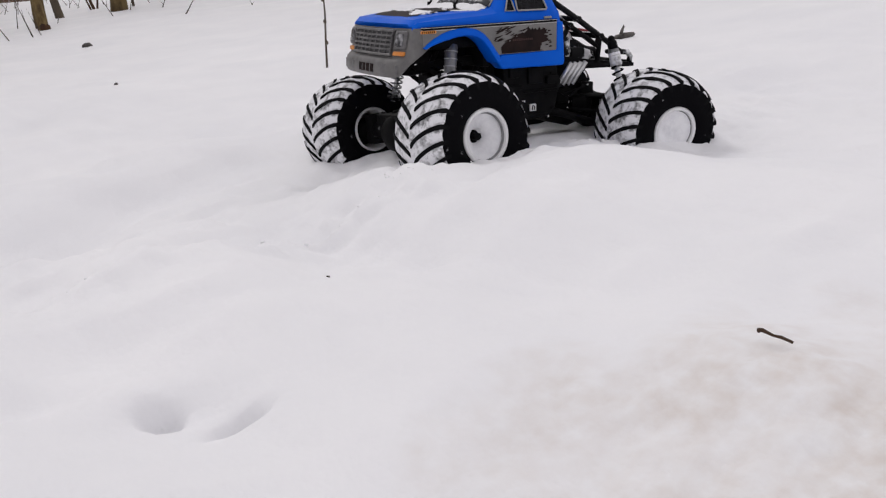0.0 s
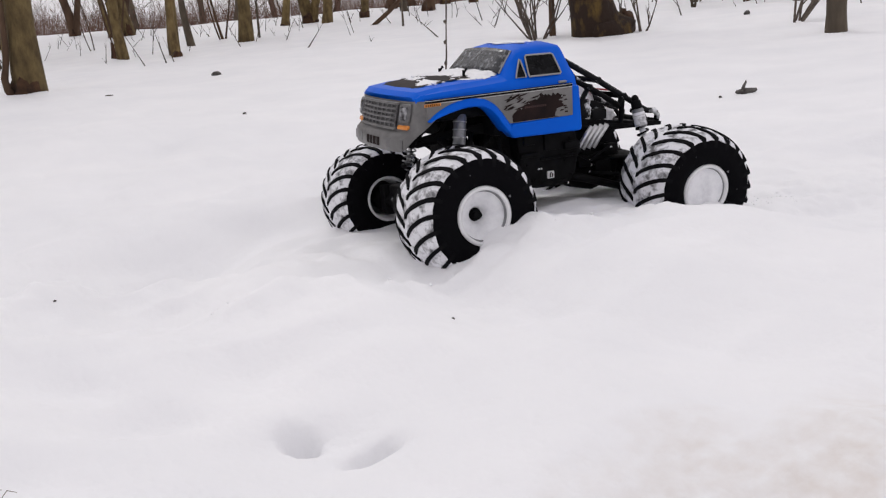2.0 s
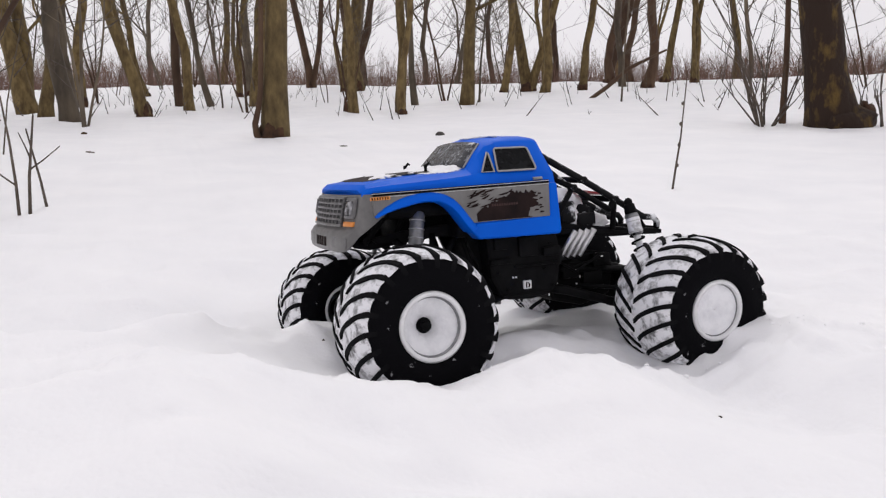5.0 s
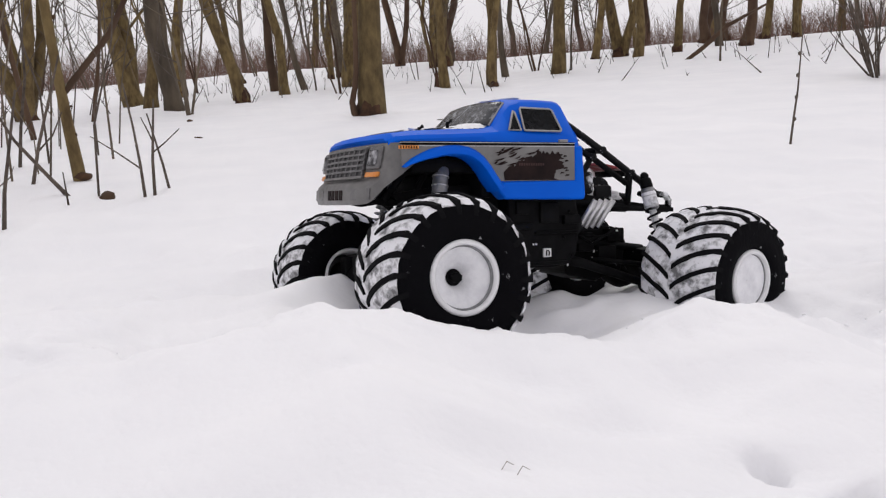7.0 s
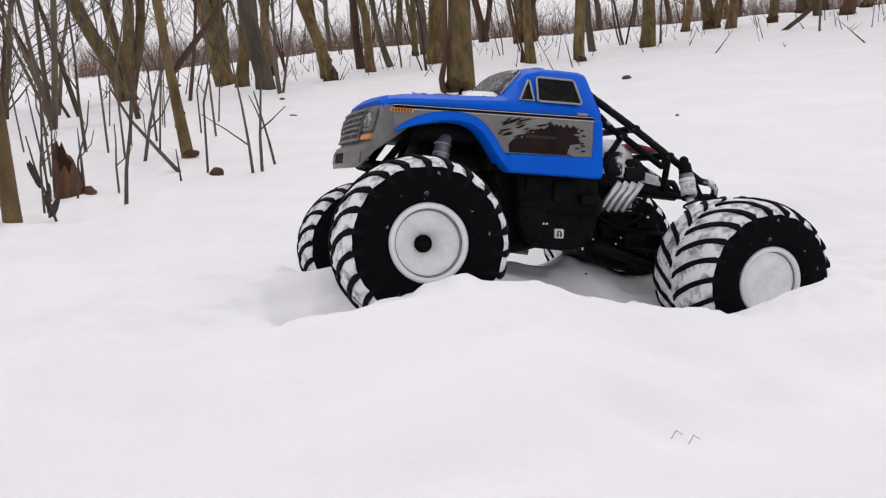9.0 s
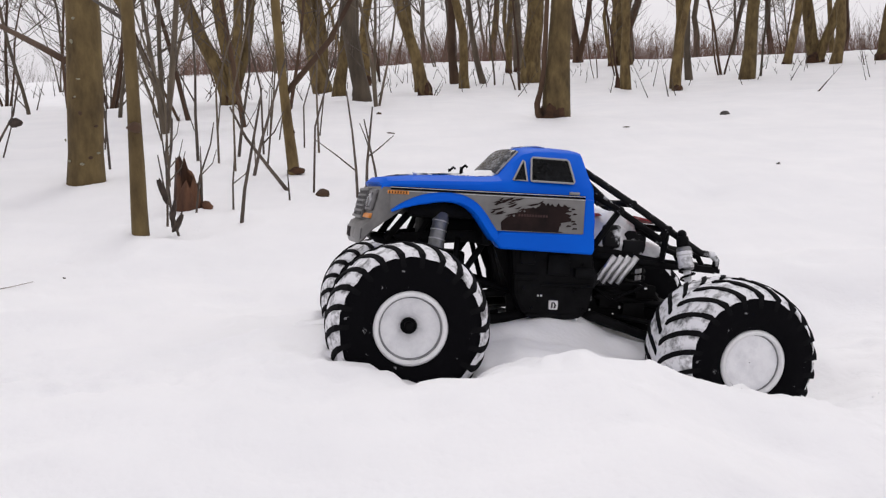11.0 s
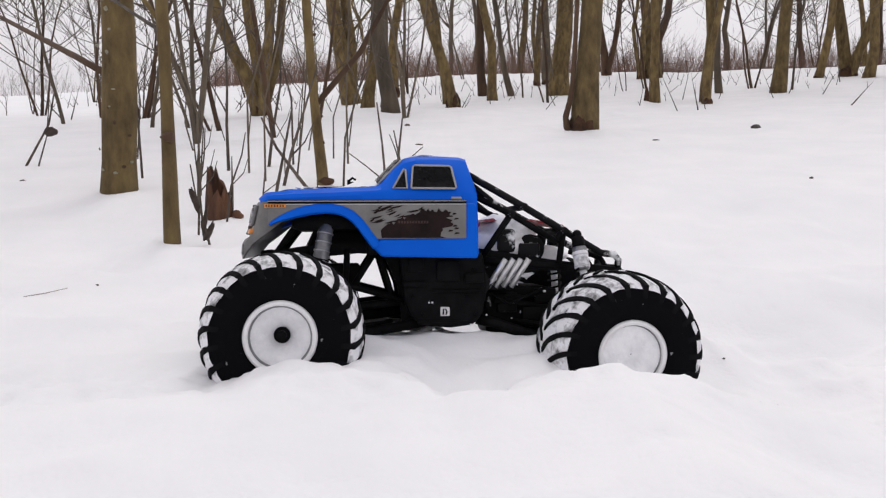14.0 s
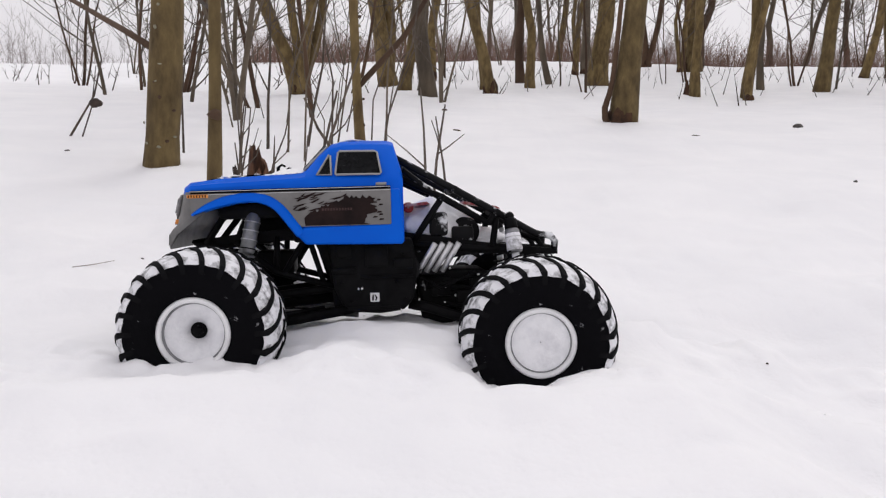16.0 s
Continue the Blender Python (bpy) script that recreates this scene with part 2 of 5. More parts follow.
def lump(size, seed, rough=0.3, segs=3, flat=0.0):
    """An uneven lump."""
    bm = bmesh.new()
    bmesh.ops.create_icosphere(bm, subdivisions=segs, radius=1)
    off = Vector((seed * 7.3, seed * 3.1, seed * 1.7))
    for v in bm.verts:
        k = 1 + rough * noise.noise(v.co * 1.6 + off) + rough * 0.5 * noise.noise(v.co * 4 + off)
        v.co = Vector((v.co.x * size[0], v.co.y * size[1], max(v.co.z, -1 + flat) * size[2])) * k
    return bm


# ---- the snow ----
class Lattice:
    """Smooth value noise on numpy arrays."""

    def __init__(self, seed):
        self.grid = np.random.RandomState(seed).uniform(-1, 1, (256, 256))

    def at(self, x, y):
        xi, yi = np.floor(x).astype(int), np.floor(y).astype(int)
        u, v = x - xi, y - yi
        u, v = u * u * (3 - 2 * u), v * v * (3 - 2 * v)
        g = self.grid
        a, b = g[xi % 256, yi % 256], g[(xi + 1) % 256, yi % 256]
        c, d = g[xi % 256, (yi + 1) % 256], g[(xi + 1) % 256, (yi + 1) % 256]
        return (a * (1 - u) + b * u) * (1 - v) + (c * (1 - u) + d * u) * v


SOFT, FINE = Lattice(3), Lattice(8)
RIDGE_X = [-2.0, -0.7, -0.35, -0.15, -0.02, 0.12, 0.24, 0.36, 0.52, 0.64, 0.78, 0.92, 1.12, 1.4, 3.0]
RIDGE_Z = [0.00, 0.015, 0.032, 0.054, 0.036, 0.057, 0.024, 0.004, 0.022, 0.003, 0.036, 0.034, -0.012, -0.018, 0.02]
# how deep the near wheels have sunk, along x
RUT_X = [-0.24, -0.16, -0.12, -0.06, -0.03, 0.0, 0.05, 0.12, 0.17, 0.25, 0.30, 0.34, 0.39, 0.48, 0.56, 0.65, 0.70, 0.75, 0.82, 0.95, 1.05]
RUT_Z = [0.0, 0.005, 0.010, 0.005, 0.0, 0.009, 0.020, 0.024, 0.012, 0.006, 0.004, 0.013, 0.021, 0.014, 0.008, 0.013, 0.017, 0.0, 0.004, 0.005, 0.0]
# an older wheel track that runs back over the snow
TRACK = [(0.22, 0.27), (0.47, 0.72), (0.71, 1.14), (1.05, 1.85)]
# hollows and mounds: x, y, height, width along x, width along y
MOUNDS = [
    (0.44, -0.255, 0.011, 0.055, 0.035),
    (0.09, 0.04, -0.012, 0.05, 0.06),
    (0.31, 0.02, 0.018, 0.05, 0.06),
    (0.015, -0.235, -0.015, 0.045, 0.045), (0.80, -0.30, -0.010, 0.06, 0.05),
    (0.17, -0.285, 0.014, 0.09, 0.04), (0.48, -0.262, 0.015, 0.07, 0.028), (0.59, -0.252, 0.014, 0.04, 0.026), (0.90, -0.215, -0.011, 0.08, 0.05), (1.25, -0.30, -0.02, 0.10, 0.10), (-0.03, -0.262, 0.009, 0.04, 0.03), (0.13, -0.40, 0.018, 0.16, 0.10), (0.373, -0.494, -0.044, 0.009, 0.0075), (0.404, -0.532, -0.044, 0.014, 0.0075), (0.392, -0.500, -0.006, 0.034, 0.022), (0.36, -0.47, 0.008, 0.05, 0.03), (0.29, -0.44, -0.022, 0.05, 0.03),
    (0.44, 0.08, -0.035, 0.14, 0.16), (0.40, 0.18, -0.035, 0.45, 0.10), (-0.02, -0.03, 0.024, 0.11, 0.08), (-0.01, -0.11, 0.018, 0.11, 0.05), (0.12, 0.11, -0.030, 0.15, 0.09), (0.05, -0.34, 0.014, 0.10, 0.05), (0.46, -0.33, 0.016, 0.09, 0.05), (-0.28, -0.33, 0.012, 0.10, 0.05), (0.78, -0.36, 0.016, 0.14, 0.06), (0.24, -0.37, -0.012, 0.05, 0.03), (0.0, 0.0, 0.006, 0.14, 0.10), (0.17, -0.03, 0.022, 0.06, 0.06), (0.075, -0.01, -0.014, 0.035, 0.06), (0.42, 0.0, 0.018, 0.04, 0.04), (0.92, 0.0, 0.014, 0.06, 0.06), (0.80, 0.0, -0.016, 0.05, 0.08), (0.30, 0.0, 0.010, 0.06, 0.06), (0.60, -0.78, 0.011, 0.22, 0.14), (0.205, -0.51, -0.012, 0.05, 0.03),
    (0.14, -0.425, -0.006, 0.018, 0.010), (0.08, -0.50, 0.012, 0.14, 0.06), (-0.15, -0.42, 0.012, 0.20, 0.08), (0.62, -0.34, -0.02, 0.12, 0.10),
    (0.33, -0.33, 0.012, 0.08, 0.07), (4.0, 2.6, 0.03, 0.40, 0.40), (0.9, 0.35, 0.02, 0.5, 0.12),
]


def ground(x, y):
    """The height of the snow."""
    x, y = np.asarray(x, float), np.asarray(y, float)
    r = np.hypot(x, y + 0.8)
    az = np.degrees(np.arctan2(x, y + 0.9))
    rise = np.interp(az, [-60, -27, 0, 28, 55, 100], [-0.4, -0.30, 0.14, 0.58, 0.60, 0.3])
    u = np.clip((r - 3.5) / 13, 0, 1)
    z = 0.035 * np.clip(r - 1.2, 0, 15) + rise * u * u * (2 - u) - 0.03 * np.clip(r - 19, 0, 40)
    near = np.exp(-((y + 0.225) / 0.16) ** 2) + 0.75 * np.exp(-((y + 0.50) / 0.25) ** 2) + 0.15 * np.exp(-((y - 0.10) / 0.2) ** 2)
    z = z + np.interp(x + 0.10 * (y + 0.2), RIDGE_X, RIDGE_Z) * np.clip(near, 0, 1)
    for a, b, h, w, d in MOUNDS:
        z = z + h * np.exp(-((x - a) / w) ** 2 - ((y - b) / d) ** 2)
    fade = np.clip((r - 0.9) / 1.5, 0.25, 1)
    shelf = np.clip((y + 0.236 + 0.012 * FINE.at(x * 30 + 7, y * 9)) / 0.03, 0, 1)
    rut = shelf * shelf * (3 - 2 * shelf) * np.clip((-0.07 - y) / 0.05, 0, 1)
    z = z - np.interp(x, RUT_X, RUT_Z) * rut
    churn = np.exp(-((y + 0.235) / 0.09) ** 2) * np.clip((1.3 - np.abs(x - 0.4)) / 0.4, 0, 1)
    z = z + 0.0078 * churn * (0.5 - np.abs(FINE.at(x * 27 + 31, y * 27 + 77))) + 0.0034 * churn * FINE.at(x * 47 + 3, y * 47 + 9) + 0.0032 * churn * FINE.at(x * 88 + 3, y * 88 + 7)
    belly = np.exp(-((y + 0.02) / 0.09) ** 2) * np.clip((0.62 - np.abs(x - 0.35)) / 0.1, 0, 1)
    z = z + belly * (0.0085 * (0.4 - np.abs(FINE.at(x * 19 + 51, y * 19 + 12))) + 0.0035 * FINE.at(x * 52 + 8, y * 52 + 4))
    for (ax, ay), (bx, by) in zip(TRACK, TRACK[1:]):
        u = np.clip(((x - ax) * (bx - ax) + (y - ay) * (by - ay)) / ((bx - ax) ** 2 + (by - ay) ** 2), 0, 1)
        off = np.hypot(x - ax - u * (bx - ax), y - ay - u * (by - ay))
        z = z - 0.5 * (0.011 + 0.004 * FINE.at(x * 14, y * 14)) * np.exp(-(off / 0.055) ** 2) + 0.002 * np.exp(-((off - 0.10) / 0.04) ** 2)
    trodden = np.clip(1.25 - np.hypot(x - 0.56, y + 0.86) / 0.17, 0, 1)
    z = z + trodden * (0.0030 * FINE.at(x * 70 + 5, y * 70 + 2) + 0.0022 * FINE.at(x * 120 + 1, y * 120 + 6))
    near_part = np.clip((3.0 - r) / 1.5, 0, 1)
    z = z + near_part * (0.014 * (0.45 - np.abs(FINE.at(x * 4.3 + 15, y * 5.5 + 81))) + 0.008 * (0.45 - np.abs(FINE.at(x * 11 + 5, y * 13 + 33))))
    z = z + 0.022 * fade * SOFT.at(x * 1.3 + 40, y * 1.3 + 40) + 0.010 * fade * SOFT.at(x * 3.7 + 90, y * 3.7 + 20)
    z = z + 0.0075 * FINE.at(x * 8.3 + 64, y * 8.3 + 64) + 0.0026 * FINE.at(x * 21 + 9, y * 21 + 5) + 0.0008 * FINE.at(x * 57 + 3, y * 57 + 8)
    z = z + 0.25 * np.clip((r - 6) / 12, 0, 1) * SOFT.at(x * 0.11 + 11, y * 0.11 + 17)
    return z


def on_snow(x, y, sink=0.0):
    return Vector((x, y, float(ground(x, y)) - sink))


def graded(lo, hi, step, far, growth=1.09):
    mid = list(np.arange(lo, hi, step))
    out, s, p = [], step, hi
    while p < far:
        out.append(p)
        s *= growth
        p += s
    back, s, p = [], step, lo - step
    while p > -far:
        back.append(p)
        s *= growth
        p -= s
    return np.array(back[::-1] + mid + out)


def snow_field():
    gx, gy = graded(-0.75, 1.45, 0.0055, 400), graded(-0.95, 0.40, 0.0055, 400)
    X, Y = np.meshgrid(gx, gy)
    co = np.stack([X, Y, ground(X, Y)], -1).reshape(-1, 3)
    nx, ny = len(gx), len(gy)
    i = (np.arange(ny - 1)[:, None] * nx + np.arange(nx - 1)).ravel()
    faces = np.stack([i, i + 1, i + nx + 1, i + nx], -1)
    me = bpy.data.meshes.new("ground")
    me.vertices.add(len(co))
    me.vertices.foreach_set("co", co.ravel())
    me.loops.add(faces.size)
    me.loops.foreach_set("vertex_index", faces.ravel())
    me.polygons.add(len(faces))
    me.polygons.foreach_set("loop_start", np.arange(0, faces.size, 4))
    me.polygons.foreach_set("use_smooth", np.ones(len(faces), bool))
    me.update()
    me.materials.append(SNOW_GROUND)
    tagged(new("ground", me), "soft white snow with rounded drifts and hollows", "snow", kind="structure")


snow_field()


# ---- the truck: nose towards -x, its near flank towards -y, origin between the axles ----
truck = new("monster_truck")
tagged(truck, "blue and grey toy monster truck with huge snow-caked tyres", "toy truck")


def body_shell():
    """Cab and bonnet: cross-sections along x, each a half outline from the sill over the roof, mirrored."""
    # x, sill height, half width at sill, height of the shoulder, half width there, top height, half width at the top, crown
    S = [(-0.2012, 0.1375, 0.081, 0.1410, 0.0815, 0.1440, 0.076, 0.001),
         (-0.1950, 0.130, 0.087, 0.1445, 0.086, 0.1490, 0.078, 0.0015),
         (-0.1700, 0.128, 0.089, 0.1460, 0.088, 0.1520, 0.079, 0.0025),
         (-0.1300, 0.128, 0.090, 0.1475, 0.088, 0.1540, 0.078, 0.003),
         (-0.1000, 0.128, 0.091, 0.1490, 0.088, 0.1550, 0.076, 0.003),
         (-0.0850, 0.110, 0.0915, 0.1500, 0.087, 0.1560, 0.074, 0.003),
         (-0.0790, 0.088, 0.092, 0.1510, 0.086, 0.1590, 0.072, 0.0035),
         (-0.0650, 0.085, 0.092, 0.1520, 0.085, 0.1755, 0.066, 0.0045),
         (-0.0540, 0.083, 0.092, 0.1520, 0.084, 0.1850, 0.062, 0.0045),
         (-0.0420, 0.083, 0.092, 0.1520, 0.083, 0.1880, 0.061, 0.0045),
         (-0.0200, 0.083, 0.092, 0.1515, 0.083, 0.1888, 0.060, 0.0045),
         (0.0060, 0.083, 0.092, 0.1510, 0.083, 0.1882, 0.060, 0.0040),
         (0.0125, 0.083, 0.092, 0.1500, 0.083, 0.1862, 0.060, 0.004),
         (0.0185, 0.083, 0.091, 0.1490, 0.081, 0.1640, 0.070, 0.002),
         (0.0215, 0.083, 0.090, 0.1500, 0.080, 0.1530, 0.077, 0.002)]
    bm = bmesh.new()
    rings = []
    for x, zs, ws, zm, wm, zt, wt, crown in S:
        half = [(ws * 0.97, zs), (ws, zs + 0.003), (ws, zs * 0.45 + zm * 0.55 - 0.004), (wm + 0.001, zm - 0.003), (wm - 0.002, zm + 0.001),
                (wt + 0.003, zt - 0.004), (wt - 0.003, zt), (wt * 0.5, zt + crown * 0.8), (0, zt + crown)]
        ring = [bm.verts.new((x, -y, z)) for y, z in half] + [bm.verts.new((x, y, z)) for y, z in half[-2::-1]]
        rings.append(ring)
    for a, b in zip(rings, rings[1:]):
        for k in range(len(a) - 1):
            bm.faces.new((a[k], b[k], b[k + 1], a[k + 1]))
    for v in bm.verts:
        if v.co.x < -0.185:
            v.co.x -= 0.0088 * (1 - (v.co.y / 0.085) ** 2)
            v.co.z -= 0.0010 * (1 - (v.co.y / 0.085) ** 2)
    bm.faces.new(rings[0])
    bm.faces.new(rings[-1][::-1])
    bmesh.ops.recalc_face_normals(bm, faces=bm.faces)
    return bm


shell = sharp(part("body", body_shell(), BLUE, truck, "glossy blue cab and bonnet shell"), 60)
rounding = shell.modifiers.new("rounding", "BEVEL")
rounding.width, rounding.segments, rounding.limit_method, rounding.angle_limit = 0.0028, 3, "ANGLE", radians(28)


ARCH = [(-0.1930, 0.1165), (-0.1860, 0.1218), (-0.1770, 0.1270), (-0.1640, 0.1325), (-0.1480, 0.1360), (-0.1320, 0.1366), (-0.1180, 0.1343), (-0.1060, 0.1280), (-0.0965, 0.1185), (-0.0885, 0.1075), (-0.0800, 0.0965)]


def smooth_line(points, cuts=4):
    """A rounded line through the points."""
    p = [Vector(q) for q in (points[0], *points, points[-1])]
    out = []
    for i in range(1, len(p) - 2):
        a, b, c, d = p[i - 1:i + 3]
        for k in range(cuts):
            u = k / cuts
            out.append(0.5 * (2 * b + (c - a) * u + (2 * a - 5 * b + 4 * c - d) * u * u + (3 * b - a - 3 * c + d) * u ** 3))
    return out + [p[-1]]


ARCH_LINE = smooth_line(ARCH)


def arch_points(inset):
    """The outline of the wheel arch, moved inwards; the lip thins out towards the nose."""
    out = []
    for i, p in enumerate(ARCH_LINE):
        d = (ARCH_LINE[min(i + 1, len(ARCH_LINE) - 1)] - ARCH_LINE[max(i - 1, 0)]).normalized()
        k = inset * min(1.0, 0.25 + 0.06 * i)
        out.append((p.x + d.y * k, p.y - d.x * k))
    return out


def flank(side):
    """The grey side panel, the blue arch lip, lines and the torn decal of one flank."""
    y = side * 0.0935
    panel = [(-0.1935, 0.1375), (0.0085, 0.1378), (0.0085, 0.1012), (-0.0845, 0.1010), *[(x, z) for x, z in arch_points(0.002)[::-1] if z > 0.103], (-0.1935, 0.1180)]
    p = part("side_panel", prism(panel, y - side * 0.006, y), GREY_PAINT, truck, "grey painted side panel with a torn dark pattern", smooth=False)
    # blue lip round the wheel arch
    bm = bmesh.new()
    inner, middle, outer = arch_points(0.0098), arch_points(0.004), arch_points(0.0)
    lip = [(inner, y - side * 0.020), (inner, y + side * 0.0030), (arch_points(0.0085), y + side * 0.0046), (middle, y + side * 0.0042), (outer, y + side * 0.0006), (outer, y - side * 0.008)]
    rows = [[bm.verts.new((x, yy, z)) for x, z in pts] for pts, yy in lip]
    for a, b in zip(rows, rows[1:] + rows[:1]):
        for k in range(len(a) - 1):
            bm.faces.new((a[k], a[k + 1], b[k + 1], b[k]))
    bm.faces.new([r[0] for r in rows])
    bm.faces.new([r[-1] for r in rows][::-1])
    bmesh.ops.recalc_face_normals(bm, faces=bm.faces)
    sharp(part("wheel_arch", bm, BLUE, truck, "blue wheel arch lip"), 50)
    low = [(-0.0885, 0.0925), (-0.0790, 0.0825), (0.0200, 0.0805), (0.0215, 0.0860), (0.0180, 0.1375), (0.0085, 0.1375), (0.0085, 0.1010), (-0.0800, 0.1000)]
    sill = part("sill", prism(low, y - side * 0.018, y + side * 0.0018), BLUE, truck, "blue rocker sill and cab corner", smooth=True)
    soft = sill.modifiers.new("rounding", "BEVEL")
    soft.width, soft.segments, soft.limit_method, soft.angle_limit = 0.0022, 3, "ANGLE", radians(40)
    sharp(sill, 60)
    # lines
    for name, z0, z1, mat in (("dark_line", 0.1404, 0.1410, BLACK), ("pin_line", 0.1398, 0.1403, PIN_LINE), ("dark_line", 0.1376, 0.1395, BLACK), ("pin_line", 0.1364, 0.1369, PIN_LINE)):
        part(name, prism([(-0.1935, z0 - 0.001), (0.0085, z0), (0.0085, z1), (-0.1935, z1 - 0.001)], y - side * 0.004, y + side * 0.0006), mat, truck, smooth=False)
    # the torn dark decal: a ragged patch that thins out forwards into splinters
    rnd = random.Random(5)
    top = []
    for k in range(34):
        u = k / 33
        x = -0.0800 + 0.0730 * u
        edge = 0.1090 + 0.0215 * min(1, u * 1.7) ** 0.8 - 0.004 * max(0, u - 0.85) / 0.15 + rnd.uniform(-0.0022, 0.0022)
        top.append((x, min(edge, 0.1330)))
    ragged = [(-0.0085 + rnd.uniform(-0.0065, 0.0035) - 0.0045 * (k > 6), 0.1265 - 0.0021 * k) for k in range(12)]
    d = part("torn_decal", prism([(-0.0790, 0.1018), *top, *ragged, (-0.0125, 0.1018)], y - side * 0.002, y + side * 0.0007), DECAL_DARK, p, "torn black and maroon decal", smooth=False)
    for k in range(24):
        u, w = rnd.uniform(-0.092, -0.040), rnd.uniform(0.005, 0.016)
        z = 0.1275 + rnd.uniform(-0.010, 0.006) + 0.06 * (u + 0.066)
        h = rnd.uniform(0.0006, 0.0017)
        part("decal_splinter", prism([(u, z), (u + w * 0.3, z + h * 0.7), (u + w * 0.6, z + h * 0.6 + 0.0012), (u + w, z + 0.0030), (u + w * 0.7, z + 0.0006), (u + w * 0.35, z - h * 0.4)], y - side * 0.002, y + side * 0.0006), DECAL_DARK, p, smooth=False)
    for k in range(9):
        u, z, w = -0.010 + rnd.uniform(-0.006, 0.009), 0.1055 + 0.0025 * k, rnd.uniform(0.002, 0.006)
        part("decal_splinter", prism([(u, z), (u + w, z + 0.0006), (u + w, z + 0.0017), (u + w * 0.3, z + 0.0021)], y - side * 0.002, y + side * 0.0006), DECAL_DARK, p, smooth=False)
    for k in range(11):
        part("lettering_bar", prism([(-0.062 + 0.0029 * k, 0.1166), (-0.0602 + 0.0029 * k, 0.1166), (-0.0602 + 0.0029 * k, 0.1192), (-0.062 + 0.0029 * k, 0.1192)], y, y + side * 0.0011), LETTER, p, smooth=False)
    sharp(part("side_marker", box((-0.197, min(y, y + side * 0.0016), 0.1325), (-0.1755, max(y, y + side * 0.0016), 0.1360), 0.0006), AMBER, truck, "amber side marker lamp"))
    for k in range(7):
        part("marker_rib", box((-0.1955 + 0.0028 * k, min(y, y + side * 0.0021), 0.1330), (-0.1945 + 0.0028 * k, max(y, y + side * 0.0021), 0.1355)), BLACK, truck, smooth=False)
    sharp(part("door_handle", box((-0.0065, min(side * 0.081, side * 0.0880), 0.1415), (0.0045, max(side * 0.081, side * 0.0880), 0.1445), 0.0008), TRIM, truck, "small grey door handle"))

    # glass with raised trim; the cab wall leans inwards
    def lean(x, z):
        u = (z - 0.151) / 0.033
        return Vector((x, side * (0.0835 - 0.0185 * u + 0.0014), z))

    for name, poly in (("side_window", [(-0.0470, 0.1535), (-0.0478, 0.1550), (-0.0452, 0.1768), (-0.0435, 0.1785), (-0.0070, 0.1780), (-0.0045, 0.1765), (-0.0008, 0.1550), (-0.0022, 0.1533)]), ("quarter_window", [(-0.0668, 0.1535), (-0.0545, 0.1745), (-0.0532, 0.1735), (-0.0520, 0.1535)])):
        cx, cz = sum(p[0] for p in poly) / len(poly), sum(p[1] for p in poly) / len(poly)
        bm = bmesh.new()
        vs = [bm.verts.new(lean(x, z)) for x, z in poly]
        bm.faces.new(vs if side > 0 else vs[::-1])
        bmesh.ops.solidify(bm, geom=bm.faces[:], thickness=0.0012)
        bmesh.ops.recalc_face_normals(bm, faces=bm.faces)
        w = part(name, bm, GLASS_DARK, truck, "dark tinted window", smooth=False)
        ring = [lean(x, z) + Vector((0, side * 0.0006, 0)) for x, z in poly]
        part("window_trim", tube(ring + ring[:2], 0.0011, 6), TRIM, w, "thin grey window trim")


for s in (-1, 1):
    flank(s)


# windscreen
bm = bmesh.new()
ws = [bm.verts.new(p) for p in ((-0.0800, -0.067, 0.1592), (-0.0800, 0.067, 0.1592), (-0.0565, 0.057, 0.1838), (-0.0565, -0.057, 0.1838))]
bm.faces.new(ws)
bmesh.ops.subdivide_edges(bm, edges=bm.edges[:], cuts=6, use_grid_fill=True)
for v in bm.verts:
    v.co.x -= 0.0010 + 0.0035 * (1 - (v.co.y / 0.066) ** 2)
    v.co.z += 0.0035 * (1 - (v.co.y / 0.066) ** 2)
bmesh.ops.solidify(bm, geom=bm.faces[:], thickness=0.002)
wind = part("windscreen", bm, WET_GLASS, truck, "wet snow-speckled dark windscreen")
part("windscreen_trim", tube([(-0.0812, -0.067, 0.1595), (-0.0573, -0.057, 0.1842), (-0.0612, 0, 0.1878), (-0.0573, 0.057, 0.1842), (-0.0812, 0.067, 0.1595)], 0.0012, 6), TRIM, wind)

# nose: one moulded grey piece wrapped round the front, with grille, headlamps and bumper on it
PLAN_Y = [0.0, 0.030, 0.055, 0.070, 0.080, 0.087, 0.0912, 0.0926]
PLAN_X = [-0.2090, -0.2080, -0.2058, -0.2035, -0.2008, -0.1965, -0.1890, -0.1800]
LOW_Z = [0.0800, 0.0800, 0.0802, 0.0810, 0.0850, 0.0960, 0.1085, 0.1185]
FORE = [1, 1, 1, 1, 0.95, 0.75, 0.4, 0.0]
RAKE_Z = [0.078, 0.082, 0.088, 0.096, 0.1005, 0.1035, 0.110, 0.125, 0.140, 0.146]
RAKE_X = [0.0165, 0.0182, 0.0188, 0.0178, 0.0160, 0.0105, 0.0085, 0.0050, 0.0015, 0.0]


def nose_x(y, z):
    return float(np.interp(abs(y), PLAN_Y, PLAN_X) - np.interp(z, RAKE_Z, RAKE_X))


def nosed(bm):
    """Bends what is modelled about x = 0 on to the nose."""
    for v in bm.verts:
        v.co.x += nose_x(v.co.y, v.co.z)
    return bm


